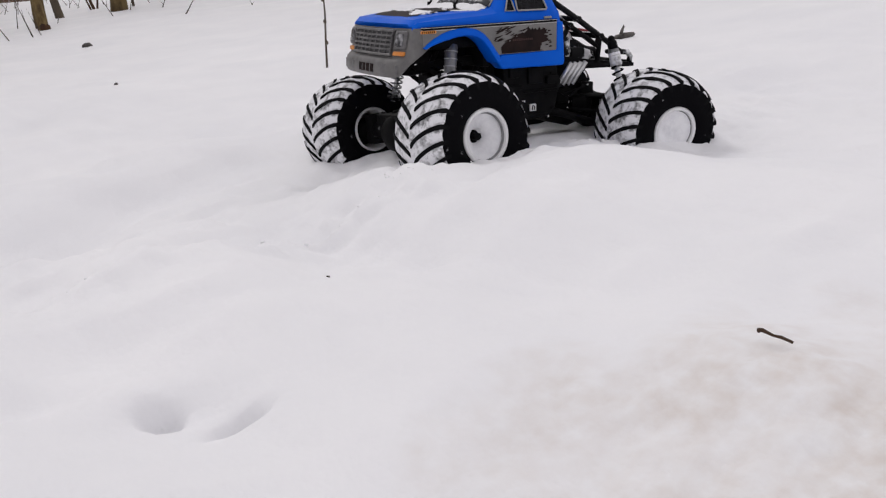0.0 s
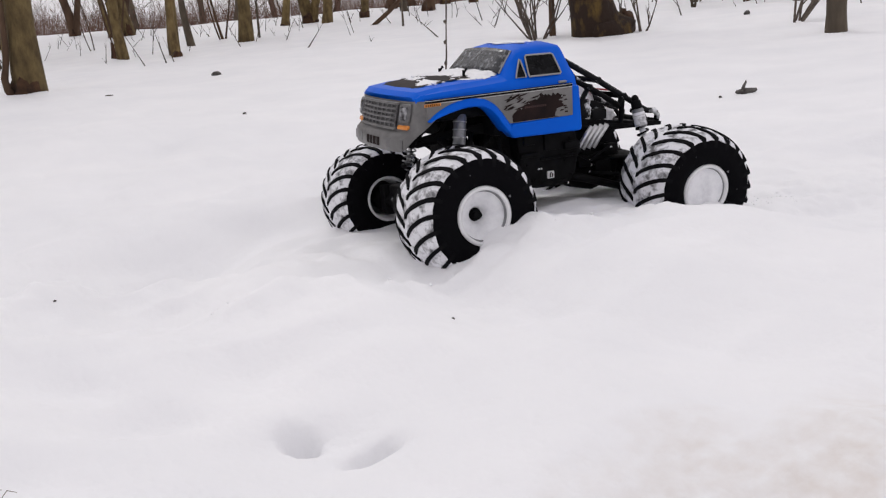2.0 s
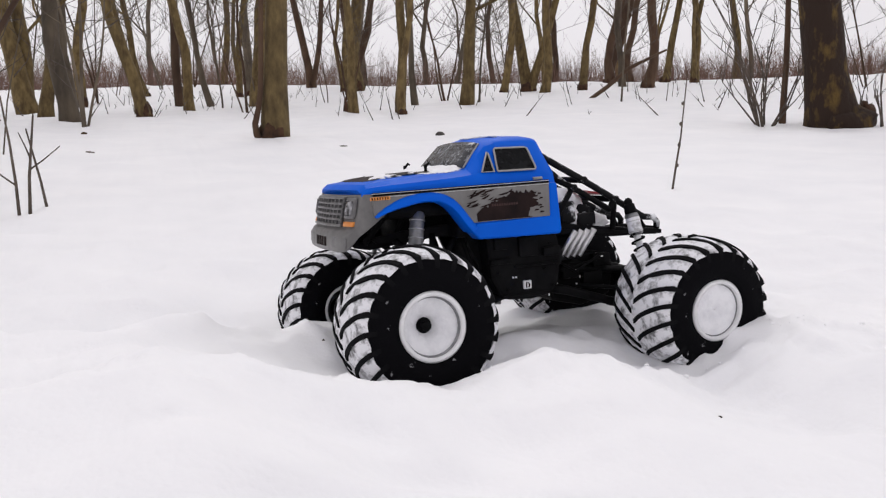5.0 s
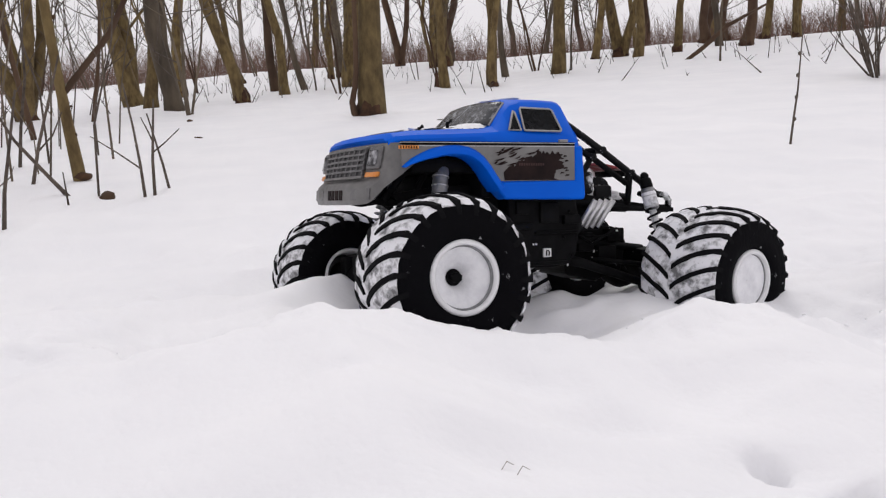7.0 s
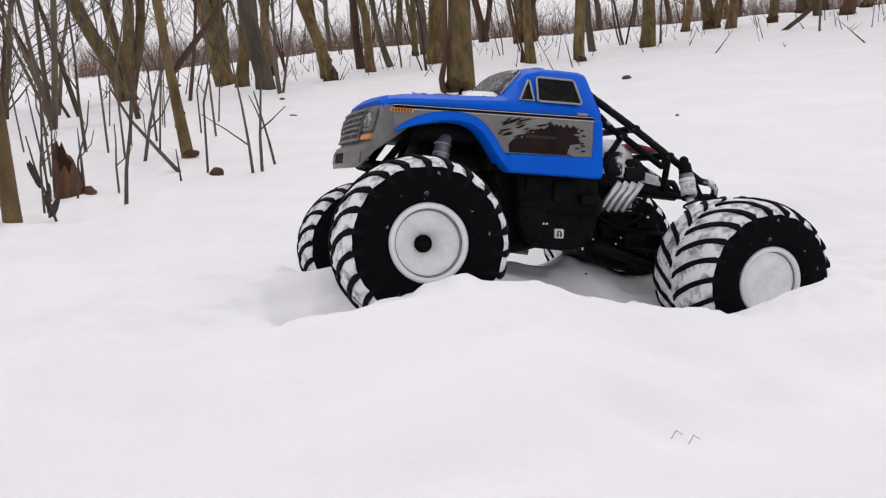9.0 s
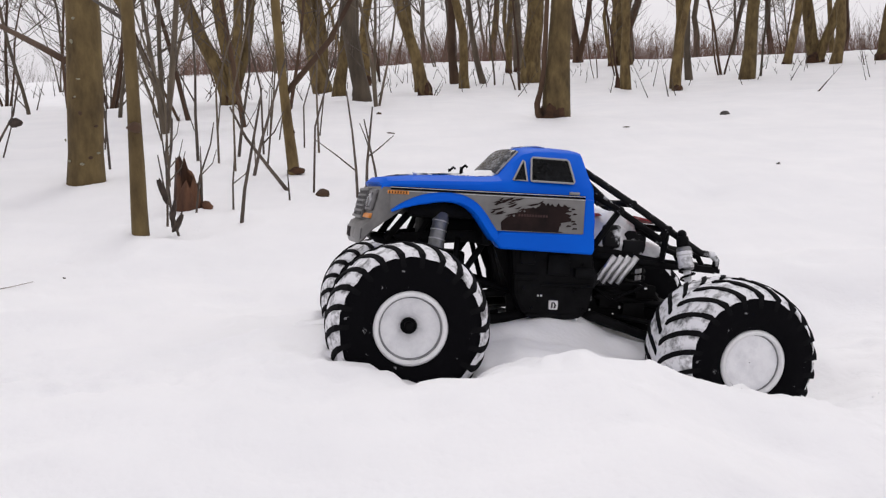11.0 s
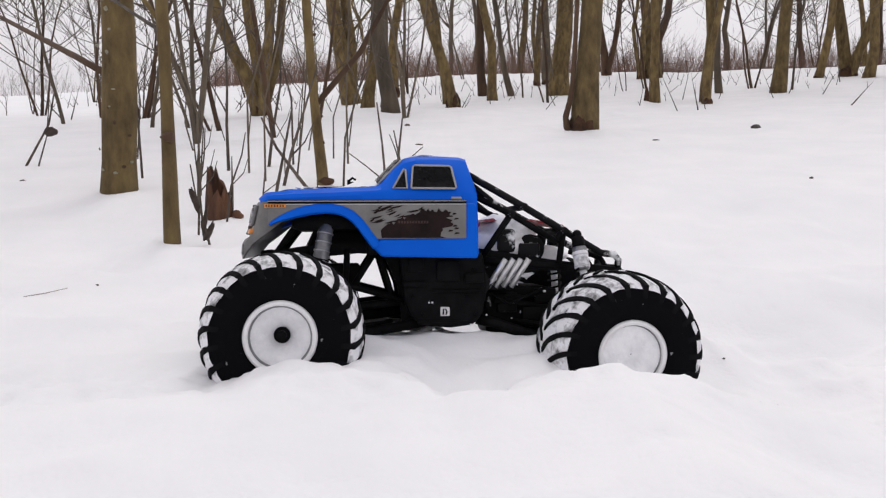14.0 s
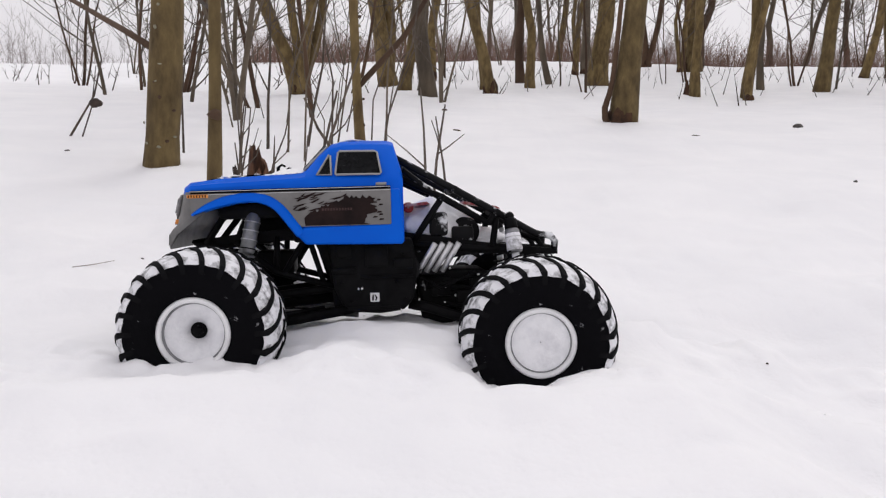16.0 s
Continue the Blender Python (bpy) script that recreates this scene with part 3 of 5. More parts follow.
def cut_box(lo, hi, bevel, n=10):
    """A box cut along y, so that it can bend."""
    b = box(lo, hi, bevel)
    for k in range(1, n):
        y = lo[1] + (hi[1] - lo[1]) * k / n
        bmesh.ops.bisect_plane(b, geom=b.verts[:] + b.edges[:] + b.faces[:], plane_co=(0, y, 0), plane_no=(0, 1, 0))
    return nosed(b)


bm = bmesh.new()
stations = [(s * y, x, lo, w) for s, order in ((-1, range(7, 0, -1)), (1, range(8))) for y, x, lo, w in ((PLAN_Y[k], PLAN_X[k], LOW_Z[k], FORE[k]) for k in order)]
grid = []
for u in (0, 0.06, 0.25, 0.45, 0.56, 0.605, 0.645, 0.74, 0.88, 1):
    row = []
    for y, x, lo, w in stations:
        z = 0.1390 - u * (0.1390 - lo)
        row.append(bm.verts.new((x - w * float(np.interp(z, RAKE_Z, RAKE_X)), y, z)))
    grid.append(row)
for a, b in zip(grid, grid[1:]):
    for k in range(len(a) - 1):
        bm.faces.new((a[k], a[k + 1], b[k + 1], b[k]))
bmesh.ops.recalc_face_normals(bm, faces=bm.faces)
bmesh.ops.solidify(bm, geom=bm.faces[:], thickness=0.0022)
fascia = sharp(part("front_panel", bm, NOSE_GREY, truck, "grey moulded nose with a jutting bumper"), 50)
part("grille_backing", cut_box((-0.0020, -0.051, 0.1085), (-0.0006, 0.051, 0.1355), 0.0), RIM_GREY, truck, "dark grille recess", smooth=False)
sharp(part("grille_frame", cut_box((-0.0044, -0.0535, 0.1345), (0.0, 0.0535, 0.1375), 0.001), NOSE_GREY, truck))
sharp(part("grille_frame", cut_box((-0.0044, -0.0535, 0.1060), (0.0, 0.0535, 0.1088), 0.001), NOSE_GREY, truck))
for k in range(4):
    z = 0.1126 + 0.0054 * k
    sharp(part("grille_bar", cut_box((-0.0042, -0.052, z), (-0.0010, 0.052, z + 0.0022), 0.0005), GRILLE_GREY, truck))
for k in range(9):
    y = -0.0520 + 0.01275 * k
    sharp(part("grille_post", nosed(box((-0.0036, y, 0.1085), (-0.0010, y + 0.0018, 0.1355), 0.0004)), GRILLE_GREY, truck))
for s in (-1, 1):
    hl = sharp(part("headlamp", nosed(box((-0.0036, min(s * 0.057, s * 0.0785), 0.1145), (0.0, max(s * 0.057, s * 0.0785), 0.1362), 0.002)), GRILLE_GREY, truck, "square headlamp in a dark bezel"))
    sharp(part("headlamp_lens", nosed(box((-0.0048, min(s * 0.0605, s * 0.0745), 0.1180), (-0.003, max(s * 0.0605, s * 0.0745), 0.1330), 0.0016)), LENS, hl, "silvery square lens"))
    sharp(part("turn_signal", nosed(box((-0.0030, min(s * 0.057, s * 0.0775), 0.1068), (0.001, max(s * 0.057, s * 0.0775), 0.1118), 0.001)), AMBER, truck, "amber turn signal"))
    # snow dust and torn pattern on the lower corner
    part("corner_decal", nosed(box((-0.0006, min(s * 0.040, s * 0.076), 0.0850), (0.0, max(s * 0.040, s * 0.076), 0.0960))), GRILLE_GREY, truck, smooth=False)
for k in range(4):
    part("bumper_lettering_bar", nosed(box((-0.0010, -0.020 + 0.011 * k, 0.0850), (0.0, -0.013 + 0.011 * k, 0.0950))), DECAL_DARK, truck, smooth=False)
# dark patterned middle of the bonnet
bm = bmesh.new()
gx = [-0.196 + 0.112 * k / 14 for k in range(15)]
rnd = random.Random(9)
for a, b in zip(gx, gx[1:]):
    za, zb = np.interp([a, b], [-0.2, -0.194, -0.17, -0.13, -0.09, -0.078], [0.1463, 0.1508, 0.1552, 0.1577, 0.1590, 0.1600])
    wa, wb = 0.052 + 0.006 * math.sin(a * 310), 0.052 + 0.006 * math.sin(b * 310)
    q = [bm.verts.new(p) for p in ((a, -wa, za - 0.0006), (b, -wb, zb - 0.0006), (b, 0, zb + 0.0006), (a, 0, za + 0.0006), (b, wb, zb - 0.0006), (a, wa, za - 0.0006))]
    bm.faces.new((q[0], q[1], q[2], q[3]))
    bm.faces.new((q[3], q[2], q[4], q[5]))
bmesh.ops.remove_doubles(bm, verts=bm.verts, dist=1e-5)
part("bonnet_decal", bm, DECAL_DARK, truck, "dark torn pattern on the bonnet")
# snow lying on bonnet and cowl, one ragged sheet that thins out forwards, and a little on the roof
def bonnet_snow():
    bm = bmesh.new()
    nx, ny = 84, 76
    grid, thick = [], []
    for i in range(nx):
        x = -0.180 + 0.103 * i / (nx - 1)
        row, deep = [], []
        for j in range(ny):
            y = -0.070 + 0.140 * j / (ny - 1)
            p = Vector((x * 34, y * 34, 3.7))
            t = 0.0058 * min(1, max(0, (x + 0.172) / 0.080)) ** 0.8 + 0.0042 * noise.noise(p) + 0.0020 * noise.noise(p * 3.1) + 0.0010 * noise.noise(p * 8) - 0.0018 - 0.006 * max(0, abs(y) - 0.048) / 0.022
            base = float(np.interp(x, [-0.195, -0.17, -0.13, -0.10, -0.085, -0.077], [0.1490, 0.1535, 0.1558, 0.1570, 0.1578, 0.1605])) + 0.0012 * (1 - (y / 0.07) ** 2)
            row.append(bm.verts.new((x, y, base + max(-0.0015, min(t, 0.0048)))))
            deep.append(t)
        grid.append(row)
        thick.append(deep)
    for i in range(nx - 1):
        for j in range(ny - 1):
            if max(thick[i][j], thick[i + 1][j], thick[i][j + 1], thick[i + 1][j + 1]) > -0.0006:
                bm.faces.new((grid[i][j], grid[i + 1][j], grid[i + 1][j + 1], grid[i][j + 1]))
    bmesh.ops.delete(bm, geom=[v for v in bm.verts if not v.link_faces], context="VERTS")
    return bm


part("snow_patch", bonnet_snow(), SNOW, truck, "ragged thin sheet of snow on the bonnet")
b = lump((0.024, 0.042, 0.0030), 4, 0.45, 4)
bmesh.ops.translate(b, verts=b.verts, vec=(-0.022, 0.004, 0.1914))
part("snow_patch", b, SNOW, truck, "thin patch of snow")
for k in range(26):
    x, y = -0.175 + 0.09 * random.Random(k).random(), -0.06 + 0.12 * random.Random(k + 99).random()
    b = lump((0.0035, 0.004, 0.0014), k, 0.4, 1)
    bmesh.ops.translate(b, verts=b.verts, vec=(x, y, float(np.interp(x, [-0.2, -0.17, -0.13, -0.09], [0.1465, 0.1548, 0.1572, 0.1588]))))
    part("snow_crumb", b, SNOW, truck)
# body posts with clips on the bonnet
for y in (-0.034, 0.034):
    part("body_post", tube([(-0.112, y, 0.152), (-0.112, y, 0.1655)], 0.0019, 8), BLACK, truck)
    part("post_clip", tube([(-0.112, y - 0.004, 0.164), (-0.108, y, 0.1675), (-0.105, y + 0.004, 0.166)], 0.0013, 6), BLACK, truck)

# chassis
for s in (-1, 1):
    rail = [(-0.185, 0.090), (-0.150, 0.095), (-0.100, 0.098), (0.02, 0.092), (0.11, 0.078), (0.19, 0.068), (0.19, 0.063), (0.10, 0.066), (0.03, 0.055), (0.035, 0.012), (-0.055, 0.010), (-0.060, 0.05), (-0.075, 0.084), (-0.11, 0.086), (-0.178, 0.084)]
    part("chassis_rail", prism(rail, s * 0.040, s * 0.046), BLACK, truck, "black side rail", smooth=False)
belly = [(-0.060, 0.086), (0.030, 0.086), (0.036, 0.052), (0.030, 0.020), (0.020, 0.009), (-0.004, 0.006), (-0.032, 0.008), (-0.046, 0.016), (-0.054, 0.034)]
cover = part("chassis_cover", prism(belly, -0.067, 0.067), BLACK, truck, "black gearbox and electronics housing", smooth=False)
soft = cover.modifiers.new("rounding", "BEVEL")
soft.width, soft.segments, soft.limit_method = 0.004, 2, "ANGLE"
sharp(part("battery_tray", box((-0.150, -0.030, 0.086), (-0.062, 0.030, 0.110), 0.004), BLACK, truck))
sharp(part("inner_fender", box((-0.172, -0.070, 0.110), (-0.080, 0.070, 0.126), 0.006), BLACK, truck, "black inner wheel arch"))
sharp(part("inner_bulkhead", box((-0.094, -0.072, 0.084), (-0.082, 0.072, 0.122), 0.003), BLACK, truck))
lab = sharp(part("sticker", box((-0.0160, -0.0700, 0.0190), (-0.0062, -0.066, 0.0285), 0.0008), WHITE, truck, "small square white sticker"))
for k, slant in ((0, 0.0012), (1, -0.0012)):
    x = -0.0145 + 0.0040 * k
    part("sticker_mark", prism([(x + slant, 0.0268), (x + slant + 0.0014, 0.0268), (x + 0.0022, 0.0238), (x + slant * 0.4 + 0.0018, 0.0206), (x + slant * 0.4, 0.0206), (x + 0.0006, 0.0238)], -0.0706, -0.0690), BLACK, lab, smooth=False)
for x, y, z in ((-0.035, -0.0672, 0.020), (0.012, -0.0672, 0.040), (0.022, -0.0672, 0.020), (-0.046, -0.0672, 0.040), (0.020, -0.0672, 0.068)):
    part("bolt", tube([(x, y, z), (x, y - 0.0014, z)], 0.0019, 6), BLACK, truck)
# ledges, ribs and boxes on the flank of the housing, with crumbs of snow lodged on them
for x0, z0, x1, z1, d in ((-0.056, 0.050, -0.030, 0.056, 0.004), (-0.026, 0.044, 0.030, 0.047, 0.003), (-0.020, 0.056, 0.004, 0.078, 0.004), (0.010, 0.054, 0.030, 0.064, 0.006), (-0.050, 0.066, -0.034, 0.080, 0.003), (-0.040, 0.010, 0.016, 0.014, 0.002)):
    for s in (-1, 1):
        sharp(part("housing_rib", box((x0, min(s * 0.062, s * (0.067 + d)), z0), (x1, max(s * 0.062, s * (0.067 + d)), z1), 0.001), BLACK, truck))
rs = random.Random(41)
for k in range(14):
    x, z = rs.uniform(-0.05, 0.125), rs.uniform(-0.004, 0.052)
    y = -0.0675 if x < 0.03 else rs.uniform(-0.052, -0.030)
    b = lump((0.0010 + 0.0022 * rs.random() ** 2, 0.001, 0.0008 + 0.001 * rs.random()), k, 0.5, 1)
    bmesh.ops.translate(b, verts=b.verts, vec=(x, y, z))
    part("snow_crumb", b, SNOW, truck)
for s in (-1, 1):
    part("front_bumper_arm", tube([(-0.206, s * 0.036, 0.0872), (-0.200, s * 0.036, 0.0850), (-0.184, s * 0.037, 0.0825), (-0.150, s * 0.040, 0.0855), (-0.100, s * 0.042, 0.0900)], [0.0020, 0.0046, 0.0054, 0.0046, 0.0042], 10), BLACK, truck)
    part("front_brace", tube([(-0.190, s * 0.040, 0.0845), (-0.170, s * 0.050, 0.112), (-0.160, s * 0.054, 0.122), (-0.110, s * 0.056, 0.124)], 0.0038, 8), BLACK, truck)
    part("inner_strut", tube([(-0.158, s * 0.040, 0.086), (-0.140, s * 0.052, 0.124)], 0.0032, 8), BLACK, truck)
    part("truss_tube", tube([(-0.158, s * 0.046, 0.086), (-0.116, s * 0.046, 0.052), (-0.050, s * 0.046, 0.034)], 0.0036, 8), BLACK, truck)
    part("truss_tube", tube([(-0.116, s * 0.046, 0.052), (-0.114, s * 0.046, 0.090)], 0.0034, 8), BLACK, truck)
    part("truss_tube", tube([(-0.108, s * 0.046, 0.050), (-0.084, s * 0.046, 0.088)], 0.0034, 8), BLACK, truck)
    part("truss_tube", tube([(-0.080, s * 0.046, 0.086), (-0.066, s * 0.046, 0.040)], 0.0030, 8), BLACK, truck)
    part("skid_bar", tube([(-0.118, s * 0.030, 0.008), (-0.070, s * 0.032, 0.006), (-0.030, s * 0.034, 0.002)], [0.0020, 0.0034, 0.0034], 8), ALLOY, truck, "dull grey skid bar")
part("front_cross_tube", tube([(-0.200, -0.036, 0.0855), (-0.200, 0.036, 0.0855)], 0.0042, 8), BLACK, truck)
part("servo", box((-0.140, -0.022, 0.040), (-0.100, 0.022, 0.066), 0.003), BLACK_SPECK, truck, "black steering servo").location.z = 0.008
# gear housing ahead of the rear axle
rear_box = part("rear_gear_housing", prism([(0.034, 0.050), (0.110, 0.048), (0.128, 0.030), (0.120, -0.006), (0.080, -0.016), (0.040, -0.006)], -0.034, 0.034), BLACK_SPECK, truck, "black rear gear housing flecked with snow", smooth=False)
soft = rear_box.modifiers.new("rounding", "BEVEL")
soft.width, soft.segments, soft.limit_method = 0.004, 2, "ANGLE"
for x0, z0, x1, z1 in ((0.050, 0.020, 0.072, 0.042), (0.078, 0.004, 0.104, 0.026), (0.092, 0.030, 0.116, 0.046)):
    sharp(part("housing_rib", box((x0, -0.044, z0), (x1, -0.030, z1), 0.002), BLACK_SPECK, truck))
for k in range(5):
    part("cable", tube([(0.030, -0.050 + 0.004 * k, 0.050 - 0.003 * k), (0.060, -0.056 + 0.006 * k, 0.030 + 0.004 * k), (0.100, -0.048 + 0.004 * k, 0.046 - 0.005 * k), (0.126, -0.026, 0.034)], 0.0016, 6), BLACK, truck)
# roll cage behind the cab
for s in (-1, 1):
    y = s * 0.050
    C = {"a": (0.012, y * 1.1, 0.172), "b": (0.078, y, 0.136), "c": (0.124, y * 0.9, 0.110), "d": (0.168, y * 0.80, 0.085), "e": (0.184, y * 0.78, 0.083), "f": (0.1885, y * 0.78, 0.077), "g": (0.187, y * 0.78, 0.066),
         "h": (0.030, y, 0.078), "i": (0.064, y, 0.128), "j": (0.114, y, 0.098), "k": (0.018, y, 0.150)}
    part("cage_tube", tube([C["a"], C["b"], C["c"], C["d"], C["e"], C["f"], C["g"]], 0.0040, 10), FROSTED, truck, "black roll cage tube dusted with snow")
    part("cage_tube", tube([C["g"], (0.10, y * 0.9, 0.0715), C["h"]], 0.0040, 10), BLACK, truck)
    part("cage_strut", tube([C["i"], C["h"]], 0.0036, 8), BLACK, truck)
    part("cage_strut", tube([C["k"], C["i"], C["j"]], 0.0036, 8), BLACK, truck)
    part("cage_strut", tube([(0.020, y, 0.160), (0.060, y, 0.1285)], 0.0032, 8), FROSTED, truck)
    part("cage_strut", tube([C["c"], (0.118, y * 0.95, 0.074)], 0.0036, 8), BLACK, truck)
    part("cage_strut", tube([C["j"], (0.122, y * 0.9, 0.109)], 0.0036, 8), BLACK, truck)
    part("inner_hoop", tube([(0.150, y * 0.6, 0.086), (0.170, y * 0.6, 0.080), (0.176, y * 0.6, 0.070), (0.172, y * 0.6, 0.066)], 0.0032, 8), BLACK, truck)
    for q in ("b", "i", "c"):
        part("cage_joint", revolve([(s * 0.055, 0.001), (s * 0.055, 0.0042), (s * 0.044, 0.0042), (s * 0.044, 0.001)], 10), FROSTED, truck).location = (C[q][0], C[q][1] - s * 0.050, C[q][2])
for x, z, w in ((0.012, 0.172, 0.055), (0.078, 0.136, 0.050), (0.124, 0.110, 0.045), (0.187, 0.068, 0.039)):
    part("cage_cross_tube", tube([(x, -w, z), (x, w, z)], 0.0038, 8), BLACK, truck)
# motor, tanks and clutter behind the cab, caked with snow
sharp(part("rear_deck", box((0.024, -0.046, 0.066), (0.150, 0.046, 0.0735), 0.003), FROSTED, truck, "black rear deck dusted with snow"))
b = lump((0.044, 0.042, 0.034), 11, 0.25, 4, 0.2)
bmesh.ops.translate(b, verts=b.verts, vec=(0.058, 0.0, 0.093))
part("snow_cap", b, PACKED, truck, "snow heaped on the rear deck")
b = lump((0.028, 0.030, 0.014), 12, 0.4, 3, 0.2)
bmesh.ops.translate(b, verts=b.verts, vec=(0.108, 0.0, 0.080))
part("snow_clump", b, PACKED, truck)
sharp(part("side_tank", box((0.050, -0.047, 0.086), (0.070, -0.034, 0.112), 0.004), FROSTED, truck, "black box dusted with snow"))
sharp(part("side_tank", box((0.074, -0.045, 0.080), (0.098, -0.032, 0.096), 0.003), FROSTED, truck))
part("tank_foot", tube([(0.060, -0.041, 0.070), (0.060, -0.041, 0.088)], 0.004, 8), BLACK, truck)
part("motor", revolve([(-0.030, 0.002), (-0.030, 0.016), (0.026, 0.016), (0.026, 0.002)], 20), FROSTED, truck, "black cylindrical motor").location = (0.090, 0, 0.090)
part("fuel_cell", revolve([(-0.024, 0.001), (-0.024, 0.006), (0.024, 0.006), (0.024, 0.001)], 18), RED, truck, "red cylinder").location = (0.028, 0, 0.118)
for (x0, z0), (x1, z1) in (((0.024, 0.121), (0.048, 0.124)), ((0.090, 0.123), (0.126, 0.117))):
    sharp(part("top_panel", prism([(x0, z0), (x1, z1), (x1 + 0.004, z1 - 0.003), (x0, z0 - 0.0025)], -0.030, 0.030), RED, truck, "faded red panel edged with snow"))
part("wire", tube([(-0.045, -0.060, 0.046), (-0.050, -0.064, 0.058), (-0.046, -0.060, 0.075), (-0.052, -0.055, 0.088)], 0.0016, 6), RED, truck, "red wire")
# bright side pipes
for s in (-1, 1):
    for k in range(4):
        x = 0.036 + 0.0084 * k
        pipe = part("side_pipe", tube([(x, s * 0.062, 0.049), (x + 0.0185, s * 0.069, 0.0790)], 0.0033, 10), STEEL, truck, "bright steel side pipe")
    part("side_step", prism([(0.022, 0.060), (0.034, 0.064), (0.040, 0.052), (0.034, 0.043), (0.026, 0.045)], s * 0.048, s * 0.066), FROSTED, truck, smooth=False)
    sharp(part("pipe_bracket", box((0.032, min(s * 0.046, s * 0.063), 0.046), (0.066, max(s * 0.046, s * 0.063), 0.051), 0.001), BLACK, truck))


# ---- axles, links and shock absorbers ----
FRONT_X, REAR_X = -0.1745, 0.153


def axle(x):
    a = part("axle", tube([(x, -0.085, 0.0), (x, -0.03, 0.0), (x, 0.03, 0.0), (x, 0.085, 0.0)], [0.011, 0.014, 0.014, 0.011], 12), BLACK_SPECK, truck, "black solid axle dusted with snow")
    b = lump((0.028, 0.026, 0.028), x * 50, 0.08, 3)
    bmesh.ops.translate(b, verts=b.verts, vec=(x, 0.012, -0.002))
    part("differential", b, BLACK_SPECK, a)
    sharp(part("axle_truss", box((x - 0.014, -0.058, 0.008), (x + 0.014, 0.058, 0.024), 0.004), BLACK_SPECK, a))
    for s in (-1, 1):
        sharp(part("steering_knuckle", box((x - 0.013, min(s * 0.078, s * 0.098), -0.020), (x + 0.013, max(s * 0.078, s * 0.098), 0.022), 0.004), BLACK, a))
        part("shock_mount", tube([(x, s * 0.072, 0.006), (x + (0.010 if x < 0 else -0.004), s * 0.074, 0.022)], 0.006, 8), FROSTED, a)
    return a


def links(x, sign):
    low = -0.010 if sign < 0 else -0.022
    for s in (-1, 1):
        part("link_arm", tube([(x, s * 0.060, low), (x - sign * 0.018, s * 0.058, low + 0.002), (sign * 0.050, s * 0.050, 0.008), (sign * 0.026, s * 0.046, 0.014)], [0.0062, 0.0050, 0.0056, 0.0064], 10), BLACK, truck, "black lower link arm")
        part("link_arm", tube([(x, s * 0.030, 0.020), (sign * 0.046, s * 0.042, 0.034)], [0.0042, 0.0046], 10), BLACK, truck)
        part("tie_rod", tube([(x + sign * -0.014, s * 0.075, 0.002), (sign * 0.066, s * 0.045, 0.012)], 0.0024, 8), BLACK, truck)
    part("drive_shaft", tube([(x, 0.012, 0.006), (sign * 0.035, 0.0, 0.022)], [0.0055, 0.0065], 10), BLACK, truck)
    part("steering_link", tube([(x - sign * 0.016, -0.080, 0.002), (x - sign * 0.016, 0.080, 0.002)], 0.0028, 8), BLACK, truck)


def shock(top, low, snowy):
    """A shock absorber: cap, ribbed body, spring coils and rod."""
    t, l = Vector(top), Vector(low)
    d = l - t
    at = lambda u: t + d * u
    top_share = 0.34 if snowy else 0.50
    body = part("shock_absorber", tube([at(0.06), at(0.08), at(top_share), at(top_share + 0.02)], [0.0066, 0.0080, 0.0080, 0.0066], 14), ALLOY, truck, "grey alloy shock absorber with a coil spring")
    part("cap", tube([at(-0.08), at(-0.06), at(0.02), at(0.06)], [0.0040, 0.0066, 0.0072, 0.0072], 12), BLACK, body)
    part("mount_ball", lump((0.0052, 0.0052, 0.0052), 2, 0.1, 2), BLACK, body).location = at(-0.10)
    part("rod", tube([at(top_share), at(1.0)], 0.0042 if snowy else 0.0032, 8), PACKED if snowy else STEEL, body)
    for u in ((0.16, 0.30) if snowy else (0.16, 0.26, 0.36, 0.46)):
        part("adjuster_ring", tube([at(u), at(u + 0.012)], 0.0088, 14), STEEL if u < 0.4 else BLACK, body)
    up = d.normalized().orthogonal().normalized()
    side = d.normalized().cross(up)
    coil = [at(top_share + (0.94 - top_share) * k / 90) + 0.0078 * (math.cos(k * 0.42) * up + math.sin(k * 0.42) * side) for k in range(91)]
    part("spring", tube(coil, 0.0013, 5), BLACK if snowy else ALLOY, body)
    part("spring_seat", tube([at(0.93), at(0.97)], [0.0092, 0.0092], 14), BLACK, body)
    if snowy:
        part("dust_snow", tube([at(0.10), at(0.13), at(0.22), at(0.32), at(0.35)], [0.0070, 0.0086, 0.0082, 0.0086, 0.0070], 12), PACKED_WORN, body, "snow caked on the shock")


front_axle, rear_axle = axle(FRONT_X), axle(REAR_X)
links(FRONT_X, -1)
links(REAR_X, 1)
for s in (-1, 1):
    shock((-0.134, s * 0.062, 0.122), (-0.152, s * 0.076, 0.030), False)
    shock((0.137, s * 0.058, 0.097), (0.1465, s * 0.078, 0.012), True)


# ---- the wheels: a wheel turns about its y axis; outer face towards -y ----
R_TYRE, W_TYRE, R_RIM = 0.0770, 0.098, 0.0318
LUGS = 22


def crown(y):
    """The tyre's radius across its width."""
    u = abs(y) / (W_TYRE / 2)
    return R_TYRE - 0.0045 - 0.010 * u ** 3


